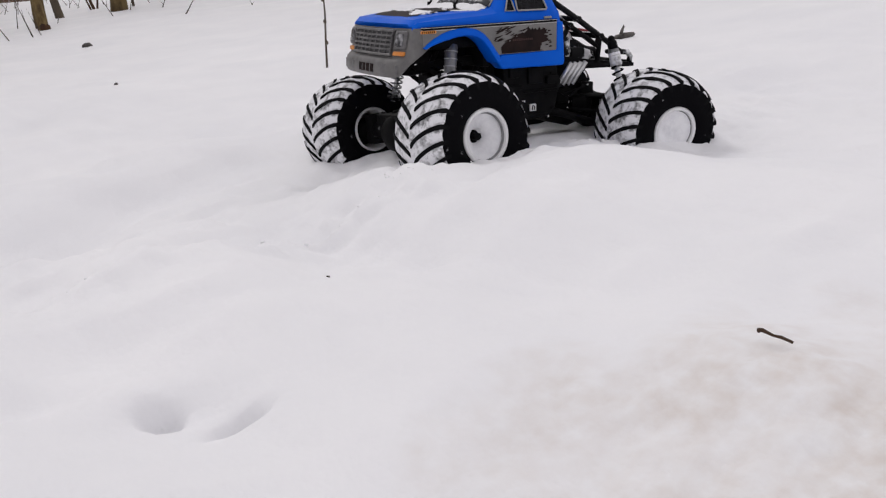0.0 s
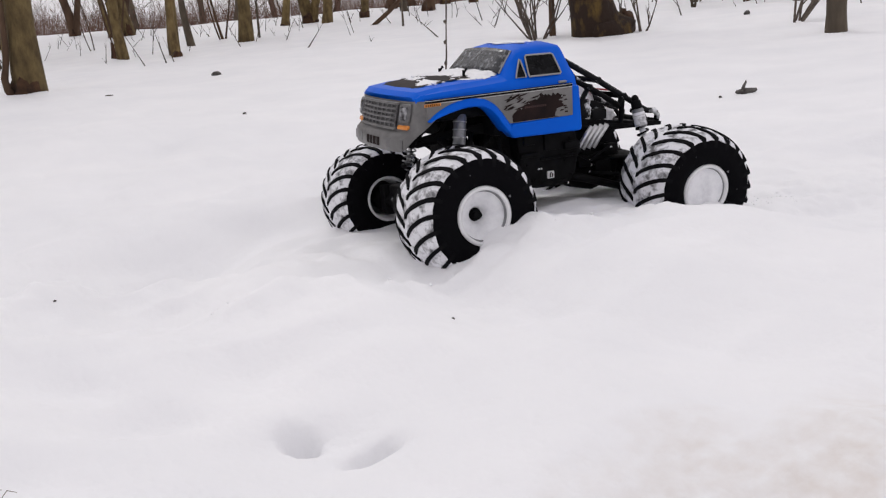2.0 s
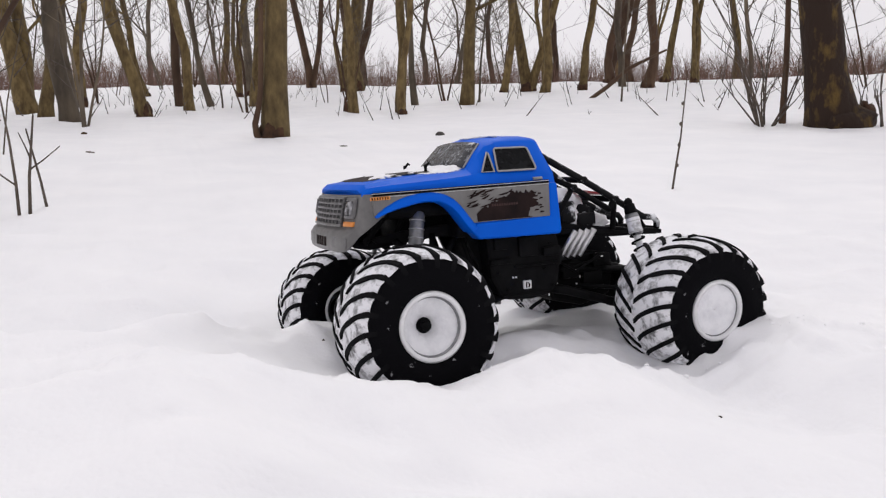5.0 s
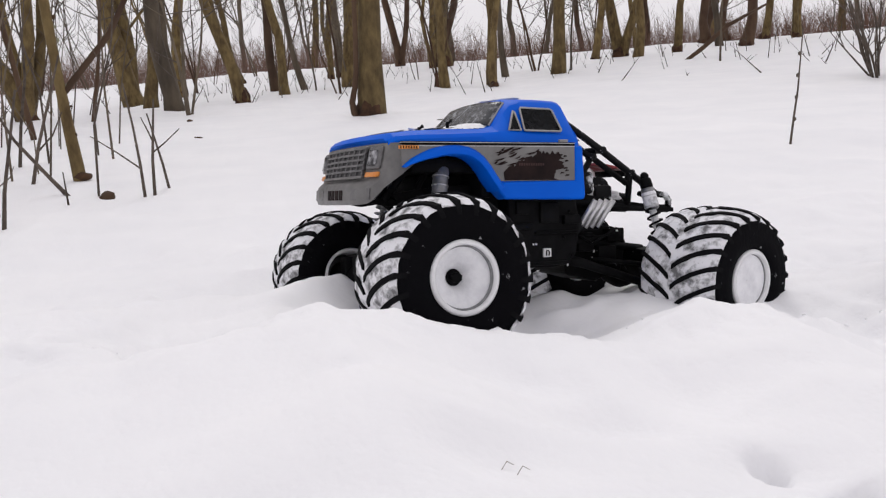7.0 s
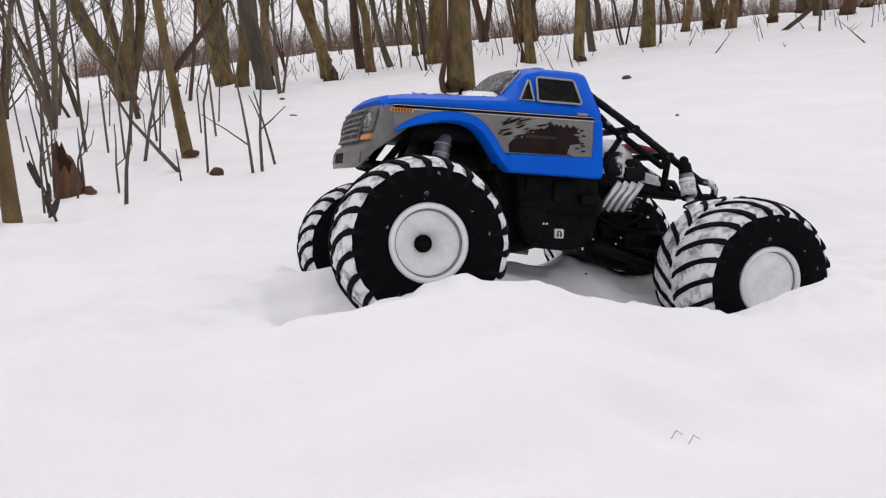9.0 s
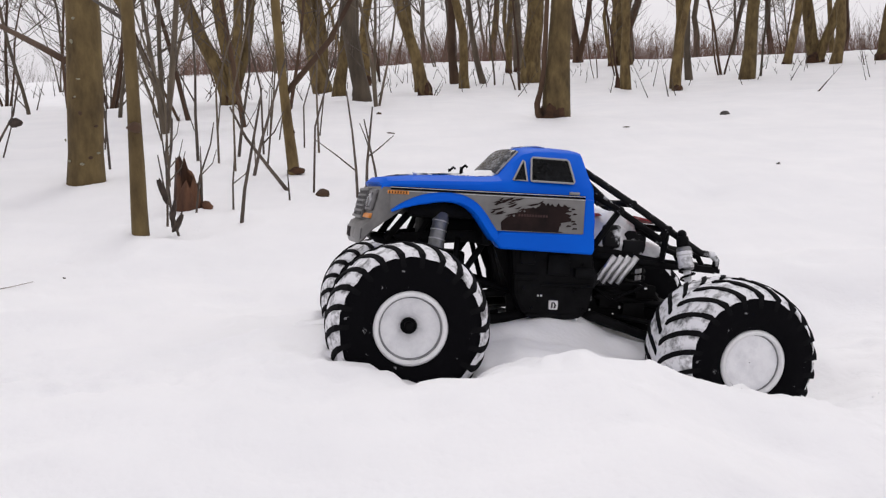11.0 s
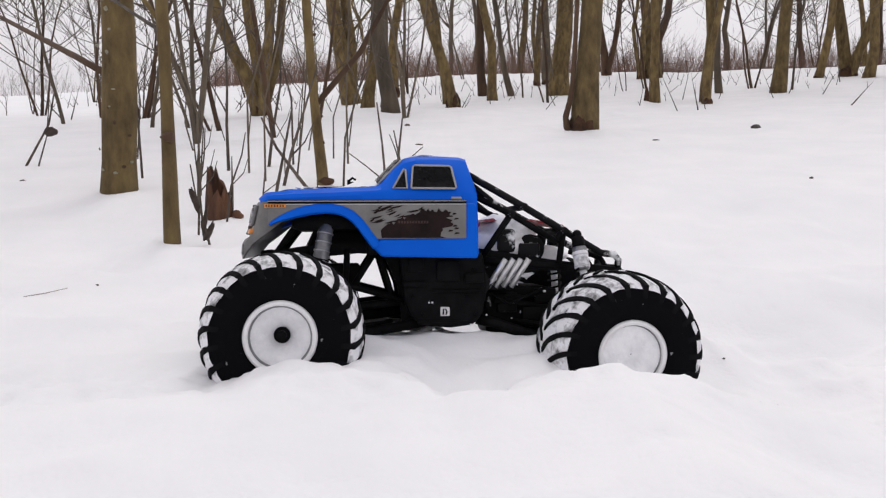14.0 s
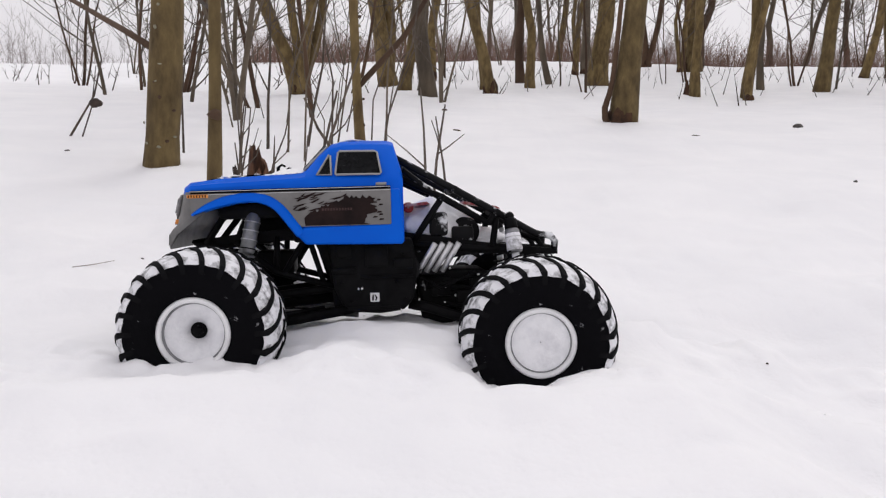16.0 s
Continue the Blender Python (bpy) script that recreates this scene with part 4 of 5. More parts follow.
def lug(bm, a0, side):
    """One bar of the chevron tread, from near the middle to the shoulder and down on the flank."""
    ways = []
    for k in range(8):
        u = k / 7
        y = side * (0.002 + u * (W_TYRE / 2 - 0.002))
        a = a0 - 0.34 * u ** 0.8
        ways.append((y, a, crown(y)))
    ways.append((side * (W_TYRE / 2 + 0.0004), a0 - 0.35, crown(W_TYRE / 2) - 0.010))
    rows = []
    for i, (y, a, r) in enumerate(ways):
        half = 0.0026 / R_TYRE
        top = r + (0.0052 if i < 8 else 0.0035)
        rows.append([bm.verts.new((rad * math.cos(a + da), y, rad * math.sin(a + da))) for da, rad in ((-half * 1.3, r - 0.003), (-half, top), (half, top), (half * 1.3, r - 0.003))])
    for p, q in zip(rows, rows[1:]):
        for k in range(3):
            bm.faces.new((p[k], p[k + 1], q[k + 1], q[k]))
    bm.faces.new(rows[0])
    bm.faces.new(rows[-1][::-1])


def wheel(side, capped):
    """A wheel at the origin, side -1 with its outer face towards -y. capped: the rim is filled with snow."""
    h = W_TYRE / 2
    w = part("wheel", revolve([(side * 0.020, 0.004), (side * 0.020, 0.016), (-side * 0.036, 0.016), (-side * 0.036, 0.004)], 16), BLACK, truck, "big wheel with a white rim and a chevron tyre")
    prof = [(-h + 0.004, R_RIM), (-h - 0.001, R_RIM + 0.006), (-h - 0.002, R_RIM + 0.018), (-h + 0.0005, R_TYRE - 0.019)]
    prof += [(y, crown(y)) for y in np.linspace(-h, h, 11)] + [(-y, r) for y, r in prof[::-1]]
    t = part("tyre", revolve(prof, 72), RUBBER_SPECK, w, "black rubber tyre with speckles of snow")
    for s in (1, -1):
        bm = bmesh.new()
        lug(bm, 0.0, s)
        bmesh.ops.recalc_face_normals(bm, faces=bm.faces)
        one = part("tread_bar", bm, RUBBER, w, smooth=False)
        for k in range(LUGS):
            bar = one if k == 0 else new("tread_bar", one.data)
            bar.parent = w
            bar.matrix_basis = Matrix.Rotation(-2 * math.pi * (k + (0.5 if s < 0 else 0)) / LUGS, 4, "Y")
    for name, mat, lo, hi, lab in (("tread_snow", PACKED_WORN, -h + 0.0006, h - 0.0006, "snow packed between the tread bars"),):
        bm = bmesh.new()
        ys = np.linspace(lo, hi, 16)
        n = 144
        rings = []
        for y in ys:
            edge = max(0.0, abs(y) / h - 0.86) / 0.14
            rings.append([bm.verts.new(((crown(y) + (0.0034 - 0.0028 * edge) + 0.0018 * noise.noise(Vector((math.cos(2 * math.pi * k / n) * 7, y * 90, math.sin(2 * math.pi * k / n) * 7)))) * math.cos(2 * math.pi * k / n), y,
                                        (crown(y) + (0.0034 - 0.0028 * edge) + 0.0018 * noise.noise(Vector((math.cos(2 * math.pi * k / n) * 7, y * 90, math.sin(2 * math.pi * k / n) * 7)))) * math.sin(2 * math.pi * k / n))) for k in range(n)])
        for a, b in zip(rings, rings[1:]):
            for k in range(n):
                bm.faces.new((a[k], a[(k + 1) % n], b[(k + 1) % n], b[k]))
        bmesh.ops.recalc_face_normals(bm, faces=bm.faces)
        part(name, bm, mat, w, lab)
    o = side  # outwards
    rim = revolve([(o * (h - 0.030), R_RIM - 0.006), (o * (h - 0.004), R_RIM - 0.003), (o * (h + 0.0005), R_RIM - 0.003), (o * (h + 0.001), R_RIM), (o * (h - 0.001), R_RIM + 0.002), (o * (h - 0.004), R_RIM + 0.001),
                   (-o * (h - 0.004), R_RIM), (-o * (h - 0.002), R_RIM - 0.003), (-o * (h - 0.030), R_RIM - 0.008)], 48)
    rm = part("rim", rim, RIM_WHITE, w, "white wheel rim")
    face = [(o * (h - 0.008), R_RIM - 0.003), (o * (h - 0.0105), R_RIM - 0.008), (o * (h - 0.013), 0.020), (o * (h - 0.018), 0.0115), (o * (h - 0.026), 0.0080), (o * (h - 0.026), 0.0005)]
    if capped:
        face = [(o * (h - 0.004), R_RIM - 0.003), (o * (h - 0.0045), R_RIM - 0.010), (o * (h - 0.006), 0.016), (o * (h - 0.007), 0.0005)]
    part("rim_snow" if capped else "rim_dish", revolve(face, 48), PACKED, w, "snow filling the rim" if capped else "white dished wheel face")
    if not capped:
        part("wheel_nut", tube([(0, o * (h - 0.026), 0), (0, o * (h - 0.016), 0)], 0.0048, 6), BLACK, w, "black wheel nut")
        part("hub_hole", revolve([(o * (h - 0.0255), 0.0078), (o * (h - 0.0253), 0.0005)], 20), BLACK, w)
    part("rim_groove", revolve([(o * (h - 0.0035), R_RIM - 0.0030), (o * (h - 0.0028), R_RIM - 0.0040), (o * (h - 0.0060), R_RIM - 0.0048)], 48), ALLOY, w, "grey ring inside the rim lip")
    part("rim_back", revolve([(-o * 0.010, R_RIM - 0.008), (-o * 0.012, 0.012)], 40), RIM_GREY, w, "dull inner side of the rim")
    return w


WHEELS = {}
for key, x, side, capped in (("front_near", FRONT_X, -1, False), ("front_far", FRONT_X, 1, False), ("rear_near", REAR_X, -1, True), ("rear_far", REAR_X, 1, True)):
    WHEELS[key] = (wheel(side, capped), x, side * 0.140)


# ---- trees and sticks ----
def trunk_way(height, lean, bend, rnd, n=15):
    ph, pk = rnd.uniform(0, 6), rnd.uniform(0, 6)
    return [Vector((lean[0] * z + bend * math.sin(z * 1.9 + ph) - bend * math.sin(ph) + 0.30 * bend * (math.sin(z * 6.3 + pk) - math.sin(pk)), lean[1] * z + bend * math.cos(z * 1.6 + ph) - bend * math.cos(ph), z)) for z in [-0.08] + [height * (k / (n - 1)) ** 1.5 for k in range(1, n)]]


def twig_cluster(bm, start, direction, length, rnd, depth=2, r=0.004):
    """A forked twig in thin tubes."""
    d = Vector(direction).normalized()
    pts, p = [Vector(start)], Vector(start)
    for k in range(3):
        d = (d + Vector((rnd.uniform(-0.22, 0.22), rnd.uniform(-0.22, 0.22), rnd.uniform(-0.05, 0.22)))).normalized()
        p = p + d * length / 3
        pts.append(p.copy())
    add_tube(bm, pts, [r, r * 0.8, r * 0.6, r * 0.35], 3 if r < 0.006 else 5, cap=False)
    if depth:
        for k in range(rnd.randint(2, 3)):
            q = pts[rnd.randint(1, 3)]
            twig_cluster(bm, q, d + Vector((rnd.uniform(-0.9, 0.9), rnd.uniform(-0.9, 0.9), rnd.uniform(-0.1, 0.7))), length * rnd.uniform(0.4, 0.7), rnd, depth - 1, r * 0.6)


def tree(seed, diameter, lean=(0, 0), height=5.0, mat=None, bend=0.03, limbs=5, twigs=14, flare=1.35, first=0.6, sides=10, label="bare tree with smooth olive-brown bark standing in snow", stems=(), rooted=False):
    """A bare tree at the origin: trunk, limbs, fine twigs; stems: leans of further trunks from the same root."""
    rnd = random.Random(seed)
    root = new("tree")
    tagged(root, label, "tree", "bare trees of the wood")
    mat = mat or BARK
    ways = []
    for i, le in enumerate([lean, *stems]):
        dia = diameter * (1 if i == 0 else rnd.uniform(0.6, 0.85))
        way = trunk_way(height * (1 if i == 0 else 0.8), le, bend, rnd)
        if i:
            way = [p + Vector((le[0] * 0.12, le[1] * 0.12, 0)) for p in way]
        rad = [dia / 2 * (flare if k == 0 else 1 + (flare - 1) * 0.5 * (k == 1)) * (1 - 0.72 * k / 14) for k in range(15)]
        bm = tube(way, rad, sides)
        for v in bm.verts:
            c = noise.noise(v.co * (0.5 / dia) + Vector((seed, 0, 0)))
            v.co += Vector((v.co.x, v.co.y, 0)).normalized() * c * dia * 0.10
        part("trunk", bm, mat, root)
        ways.append((way, rad))
    if rooted:
        b = lump((diameter * 0.62, diameter * 0.6, diameter * 1.0), seed, 0.4, 3)
        part("root_flare", b, ROOT, root)
    fine = bmesh.new()
    for k in range(limbs):
        way, rad = ways[k % len(ways)]
        i = rnd.randint(4, 11)
        p, q = way[i], way[i + 1]
        s = p.lerp(q, rnd.random())
        a = rnd.uniform(0, 2 * math.pi)
        d = Vector((math.cos(a), math.sin(a), rnd.uniform(0.5, 1.3))).normalized()
        ln = rnd.uniform(0.5, 1.4) * height / 5
        pts = [s, s + d * ln * 0.4, s + d * ln * 0.7 + Vector((0, 0, 0.06)), s + d * ln + Vector((0, 0, 0.18))]
        r = rad[i] * rnd.uniform(0.25, 0.45)
        part("limb", tube(pts, [r, r * 0.75, r * 0.5, r * 0.25], 6), mat, root)
        for j in range(3):
            twig_cluster(fine, pts[rnd.randint(1, 3)], d + Vector((rnd.uniform(-1, 1), rnd.uniform(-1, 1), rnd.uniform(-0.2, 0.6))), ln * rnd.uniform(0.4, 0.7), rnd, 2, 0.0042)
    for k in range(twigs):
        way, rad = ways[k % len(ways)]
        z = rnd.uniform(first, height * 0.7)
        s = min(way, key=lambda p: abs(p.z - z))
        a = rnd.uniform(0, 2 * math.pi)
        twig_cluster(fine, s, (math.cos(a), math.sin(a), rnd.uniform(0.1, 1.0)), rnd.uniform(0.3, 0.9), rnd, 2, 0.0045)
    if limbs or twigs:
        tagged(part("crown", fine, TWIG, root, smooth=False), kind="stuff")
    else:
        fine.free()
    return root


def stand(root, x, y, sink=0.0, turn=0.0):
    root.matrix_basis = Matrix.Translation(on_snow(x, y, sink)) @ Matrix.Rotation(turn, 4, "Z")
    return root


# trees that stand close
t = stand(tree(1, 0.104, (0.03, 0.02), 4.2, BARK, 0.012, 3, 4, 1.04, first=1.2, sides=20, label="straight young tree with smooth olive bark"), -0.906, 1.40)
t = stand(tree(2, 0.029, (-0.03, 0.02), 2.6, BARK, 0.012, 3, 8, 1.25, first=0.35, sides=12, label="slender sapling with a knot on its stem"), -0.536, 0.678)
b = lump((0.013, 0.012, 0.011), 5, 0.4, 2)
bmesh.ops.translate(b, verts=b.verts, vec=(0.006, -0.006, 0.205))
part("knot", b, BARK_RED, t)
t = stand(tree(3, 0.034, (-0.06, 0.02), 3.0, BARK, 0.02, 2, 6, 1.2, first=0.5, sides=12, label="thin sapling with a dark slanting branch"), -0.377, 1.655)
part("limb", tube([(-0.02, 0, 0.24), (0.06, 0, 0.33), (0.12, 0.01, 0.40), (0.20, 0.03, 0.55), (0.30, 0.04, 0.62)], [0.010, 0.009, 0.009, 0.007, 0.004], 8), BARK_RED, t)
b = lump((0.022, 0.02, 0.014), 9, 0.4, 2)
bmesh.ops.translate(b, verts=b.verts, vec=(0.012, -0.008, 0.012))
part("root_burl", b, ROOT, t)
for ob, rad, h, seed in ((bpy.data.objects["tree"], 0.050, 0.95, 1), (t, 0.015, 0.5, 2)):
    rl = random.Random(seed)
    for k in range(26):
        z, a = rl.uniform(0.03, h), rl.uniform(-2.9, -0.2)
        b = lump((0.0035 + 0.0045 * rl.random(), 0.0022, 0.003 + 0.004 * rl.random()), k, 0.5, 1)
        for v in b.verts:
            v.co = Matrix.Rotation(a + math.pi / 2, 3, "Z") @ v.co
        lean = (0.03, 0.02) if seed == 1 else (-0.06, 0.02)
        bmesh.ops.translate(b, verts=b.verts, vec=(lean[0] * z + rad * math.cos(a), lean[1] * z + rad * math.sin(a), z))
        part("knot" if k % 3 == 0 else "lichen", b, BARK_RED if k % 3 == 0 else LICHEN, ob)
stand(tree(4, 0.125, (-0.30, 0.03), 5, BARK, 0.06, 5, 10, 1.3, first=0.8, rooted=True, stems=((-0.05, 0.05), (0.10, 0.02), (0.16, -0.05)), label="clump of leaning trunks from one reddish root"), -1.464, 5.90)
stand(tree(5, 0.21, (-0.19, 0.0), 6, BARK, 0.05, 5, 8, 1.2, stems=((-0.12, 0.2),), first=1.0), -1.058, 8.85)
stand(tree(6, 0.125, (0.04, 0), 6, BARK, 0.05, 4, 8, 1.3, first=1.0), -0.78, 7.82)
stand(tree(7, 0.135, (0.06, 0), 6, BARK_GREY, 0.06, 4, 8, 1.3, first=1.0), -0.58, 7.97)
stand(tree(8, 0.095, (-0.17, 0), 6, BARK, 0.03, 4, 8, 1.3, first=1.0), 0.041, 8.62)
stand(tree(9, 0.115, (0.0, 0), 6, BARK_RED, 0.03, 4, 8, 1.2), 0.494, 9.85)
stand(tree(10, 0.08, (-0.17, 0), 6, BARK_GREY, 0.04, 4, 8, 1.2), 0.83, 9.62)
stand(tree(11, 0.23, (0.12, 0), 7, BARK, 0.05, 5, 8, 1.3, first=1.2), 1.37, 9.3)
t = stand(tree(12, 0.145, (0.05, 0.01), 5.5, BARK, 0.02, 4, 6, 1.16, first=0.9, sides=20, label="smooth trunk with a thin second stem curving up from its root"), 0.805, 3.94)
part("side_stem", tube([(-0.075, -0.03, -0.05), (-0.112, -0.03, 0.015), (-0.118, -0.03, 0.07), (-0.098, -0.03, 0.15), (-0.085, -0.03, 0.24), (-0.076, -0.03, 0.45), (-0.06, -0.02, 1.0), (-0.02, 0, 2.0)], [0.020, 0.019, 0.018, 0.016, 0.015, 0.014, 0.012, 0.008], 10), BARK_RED, t)
b = lump((0.090, 0.086, 0.15), 21, 0.22, 3)
bmesh.ops.translate(b, verts=b.verts, vec=(-0.012, -0.006, -0.02))
part("root_flare", b, ROOT, t)
stand(tree(13, 0.105, (0.03, 0), 6, BARK, 0.04, 4, 8, 1.15), 2.445, 7.10)
stand(tree(14, 0.24, (-0.10, 0), 6, BARK_RED, 0.06, 5, 8, 1.0, stems=((0.2, 0.1),)), 3.76, 14.9)
stand(tree(15, 0.145, (0.0, 0), 6, BARK, 0.02, 4, 6, 1.25), 3.39, 7.78)
t = stand(tree(16, 0.30, (-0.15, 0.02), 6, BARK_MOSS, 0.03, 4, 6, 1.3, first=1.2, sides=24, label="thick mossy tree trunk with a burl at its root"), 4.36, 3.56)
b = lump((0.07, 0.06, 0.10), 31, 0.35, 3)
bmesh.ops.translate(b, verts=b.verts, vec=(0.19, -0.10, 0.05))
part("root_burl", b, ROOT, t)
b = lump((0.24, 0.22, 0.16), 32, 0.3, 3)
bmesh.ops.translate(b, verts=b.verts, vec=(0.06, -0.02, -0.02))
part("root_flare", b, BARK_MOSS, t)
stand(tree(17, 0.047, (0.02, 0), 4, BARK_RED, 0.02, 3, 8, 1.1, first=0.4), 4.21, 3.84)
for k, (x, y, d, le) in enumerate(((0.09, 7.33, 0.115, -0.2), (-0.45, 6.3, 0.14, 0.0), (-0.70, 11.1, 0.15, 0.02), (0.53, 8.5, 0.11, -0.15), (1.6, 12.3, 0.15, 0.03), (2.05, 7.4, 0.095, 0.02), (2.40, 6.9, 0.075, 0.0), (3.07, 8.65, 0.08, 0.02), (3.32, 12.75, 0.26, 0.06),
                                   (10.71, 8.65, 0.20, 0.0), (10.9, 8.26, 0.16, 0.05), (8.33, 10.7, 0.13, 0.02), (7.98, 11.0, 0.125, 0.08), (6.76, 10.25, 0.105, -0.06), (5.73, 9.55, 0.115, 0.04), (5.19, 9.6, 0.13, -0.05), (6.84, 3.7, 0.10, 0.02))):
    stand(tree(40 + k, d, (le, 0.02), 6, (BARK, BARK_GREY, BARK)[k % 3], 0.06, 4, 8, 1.25, first=0.8, rooted=k % 2 == 0), x, y)


stand(tree(60, 0.11, (0.02, 0.02), 5, BARK_GREY, 0.02, 3, 6, 1.05, first=0.8, sides=14, label="grey upright trunk standing alone in the snow"), 4.34, 1.74)


def polar(r, degrees_right):
    return r * math.sin(radians(degrees_right)), -0.9 + r * math.cos(radians(degrees_right))


# the wood behind: kinds of trees, each repeated
rnd = random.Random(77)
kinds = [tree(100 + k, rnd.uniform(0.09, 0.2), (rnd.uniform(-0.12, 0.12), rnd.uniform(-0.1, 0.1)), 6.5, (BARK, BARK_GREY, BARK, BARK_RED, BARK)[k % 5], 0.09, 5, 14, 1.25, first=0.5, sides=9, rooted=True,
              stems=((rnd.uniform(-0.2, 0.2), 0.1),) if k % 3 == 0 else ()) for k in range(12)]
slim = [tree(200 + k, rnd.uniform(0.013, 0.034), (rnd.uniform(-0.2, 0.2), rnd.uniform(-0.2, 0.2)), 3.2, (BARK_GREY, BARK_RED)[k % 2], 0.05, 3, 22, 1.0, first=0.25, sides=6,
             stems=tuple((rnd.uniform(-0.3, 0.3), rnd.uniform(-0.3, 0.3)) for _ in range(k % 3)), label="thin bare sapling in the snow") for k in range(8)]
first_use = set()


def scatter(ob, x, y):
    turn = rnd.uniform(0, 6.28)
    m = Matrix.Translation(on_snow(x, y, 0.02)) @ Matrix.Rotation(turn, 4, "Z")
    if ob.name not in first_use:
        first_use.add(ob.name)
        ob.matrix_basis = m
    else:
        copy_thing(ob, m)


for k in range(52):
    az = rnd.uniform(-34, 66)
    r = rnd.uniform(11.5, 24) if az > 8 else rnd.uniform(11.5, 26)
    if az < -3 and rnd.random() < (0.96 if r < 17 else 0.8):
        continue
    x, y = polar(r, az)
    scatter(rnd.choice(kinds), x, y)
for k in range(46):
    az = rnd.uniform(-34, 62)
    x, y = polar(rnd.uniform(8.5, 17), az)
    if az < -4 and k % 2:
        continue
    scatter(rnd.choice(slim), x, y)
for x, y in ((-1.15, 3.0), (-1.25, 3.8), (-0.85, 3.3), (-1.9, 4.6), (-2.6, 4.9), (-0.9, 5.2), (-2.9, 6.3), (-3.3, 7.4), (-1.5, 4.2), (-2.3, 5.6), (-0.3, 5.6)):
    scatter(rnd.choice(slim), x, y)


# brush and far woods
def thicket(name, count, r0, r1, h0, h1, thick, mat, label, seed, az0=-42, az1=75, forks=2, slant=0.25):
    """Crowds of thin bare stems, as one object."""
    rnd = random.Random(seed)
    verts, faces = [], []

    def stem(p, q, r):
        d = (q - p).normalized()
        u = d.orthogonal().normalized() * r
        w = d.cross(u)
        i = len(verts)
        verts.extend([p + u, p - u * 0.5 + w * 0.87, p - u * 0.5 - w * 0.87, q])
        faces.extend([(i, i + 1, i + 3), (i + 1, i + 2, i + 3), (i + 2, i, i + 3)])

    for k in range(count):
        r = r0 + (r1 - r0) * rnd.random() ** 0.8
        x, y = polar(r, rnd.uniform(az0, az1))
        p = on_snow(x, y, 0.05)
        h = rnd.uniform(h0, h1)
        top = p + Vector((rnd.uniform(-slant, slant) * h, rnd.uniform(-slant, slant) * h, h))
        stem(p, top, thick * rnd.uniform(0.6, 1.4))
        for j in range(forks):
            s = p.lerp(top, rnd.uniform(0.25, 0.85))
            stem(s, s + Vector((rnd.uniform(-0.4, 0.4), rnd.uniform(-0.4, 0.4), rnd.uniform(0.25, 0.6))) * h * 0.6, thick * 0.55)
    me = bpy.data.meshes.new(name)
    me.from_pydata([tuple(v) for v in verts], [], faces)
    me.materials.append(mat)
    tagged(new(name, me), label, "brush", kind="stuff")


thicket("brushwood", 12000, 17.0, 23, 0.35, 0.85, 0.006, BRUSH, "reddish-brown thicket of bare brush behind the wood", 5, az0=-15, forks=3, slant=0.4)
thicket("dry_stems", 330, 7.2, 14.0, 0.08, 0.40, 0.0062, TWIG, "short dry stems and twigs poking out of the snow", 9, az0=-34, az1=64, forks=2, slant=0.75)
# the haze over these woods is only their paler twig colour
thicket("far_woods", 1900, 38, 70, 1.8, 3.9, 0.015, TWIG_HAZY, "distant bare woods in a haze-paled grey-brown", 6, forks=7)


# ---- sticks, stumps and litter on the snow ----
def stick(name, base, points, r, label, mat=TWIG, cat="stick"):
    """A stick through points given from its base on the snow."""
    o = on_snow(*base)
    pts = [Vector(p) for p in points]
    n = len(pts)
    ob = part(name, tube(pts, [r * (1 - 0.55 * k / (n - 1)) for k in range(n)], 7), mat)
    ob.location = o
    tagged(ob, label, cat, "sticks in the snow")
    return ob


def branch(ob, points, r):
    pts = [Vector(p) for p in points]
    part("side_twig", tube(pts, [r * (1 - 0.5 * k / (len(pts) - 1)) for k in range(len(pts))], 5), TWIG, ob)


s = stick("stick", (-0.148, 1.14), [(0, 0, -0.02), (-0.003, 0, 0.07), (-0.010, 0, 0.16), (-0.022, 0, 0.26)], 0.0040, "thin upright grey stick in the snow")
branch(s, [(-0.002, 0, 0.065), (-0.05, 0.0, 0.105), (-0.105, 0.01, 0.145)], 0.0022)
s = stick("stick", (-0.128, 1.144), [(0, 0, -0.02), (0.004, 0, 0.08), (0.013, 0, 0.16), (0.020, 0, 0.22)], 0.0042, "thin forked grey stick in the snow")
branch(s, [(0.008, 0, 0.10), (0.035, 0, 0.12), (0.07, 0, 0.15)], 0.0022)
branch(s, [(0.010, 0, 0.12), (0.0, 0, 0.15), (-0.012, 0, 0.18)], 0.0022)
s = stick("stick", (-0.098, 1.22), [(0, 0, -0.02), (-0.012, 0, 0.06), (-0.024, 0, 0.12), (-0.036, 0, 0.18)], 0.0036, "thin slanting grey stick in the snow")
s = stick("stick", (-0.747, 1.972), [(0, 0, -0.02), (0.0, 0, 0.16), (0.005, 0.01, 0.30), (0.0, 0.02, 0.62)], 0.006, "tall straight grey stick in the snow")
branch(s, [(0, 0, 0.2), (-0.05, 0, 0.30), (-0.06, 0, 0.42)], 0.003)
s = stick("stick", (-0.624, 2.038), [(0, 0, -0.02), (0.02, 0, 0.12), (0.05, 0.01, 0.28), (0.06, 0.02, 0.55)], 0.006, "slightly slanting grey stick in the snow")
s = stick("stick", (-0.491, 1.59), [(0, 0, -0.02), (0.03, 0, 0.10), (0.07, 0, 0.22), (0.11, 0, 0.34)], 0.0055, "slanting forked stick in the snow")
branch(s, [(0.03, 0, 0.09), (0.07, 0, 0.13), (0.10, 0, 0.19)], 0.003)
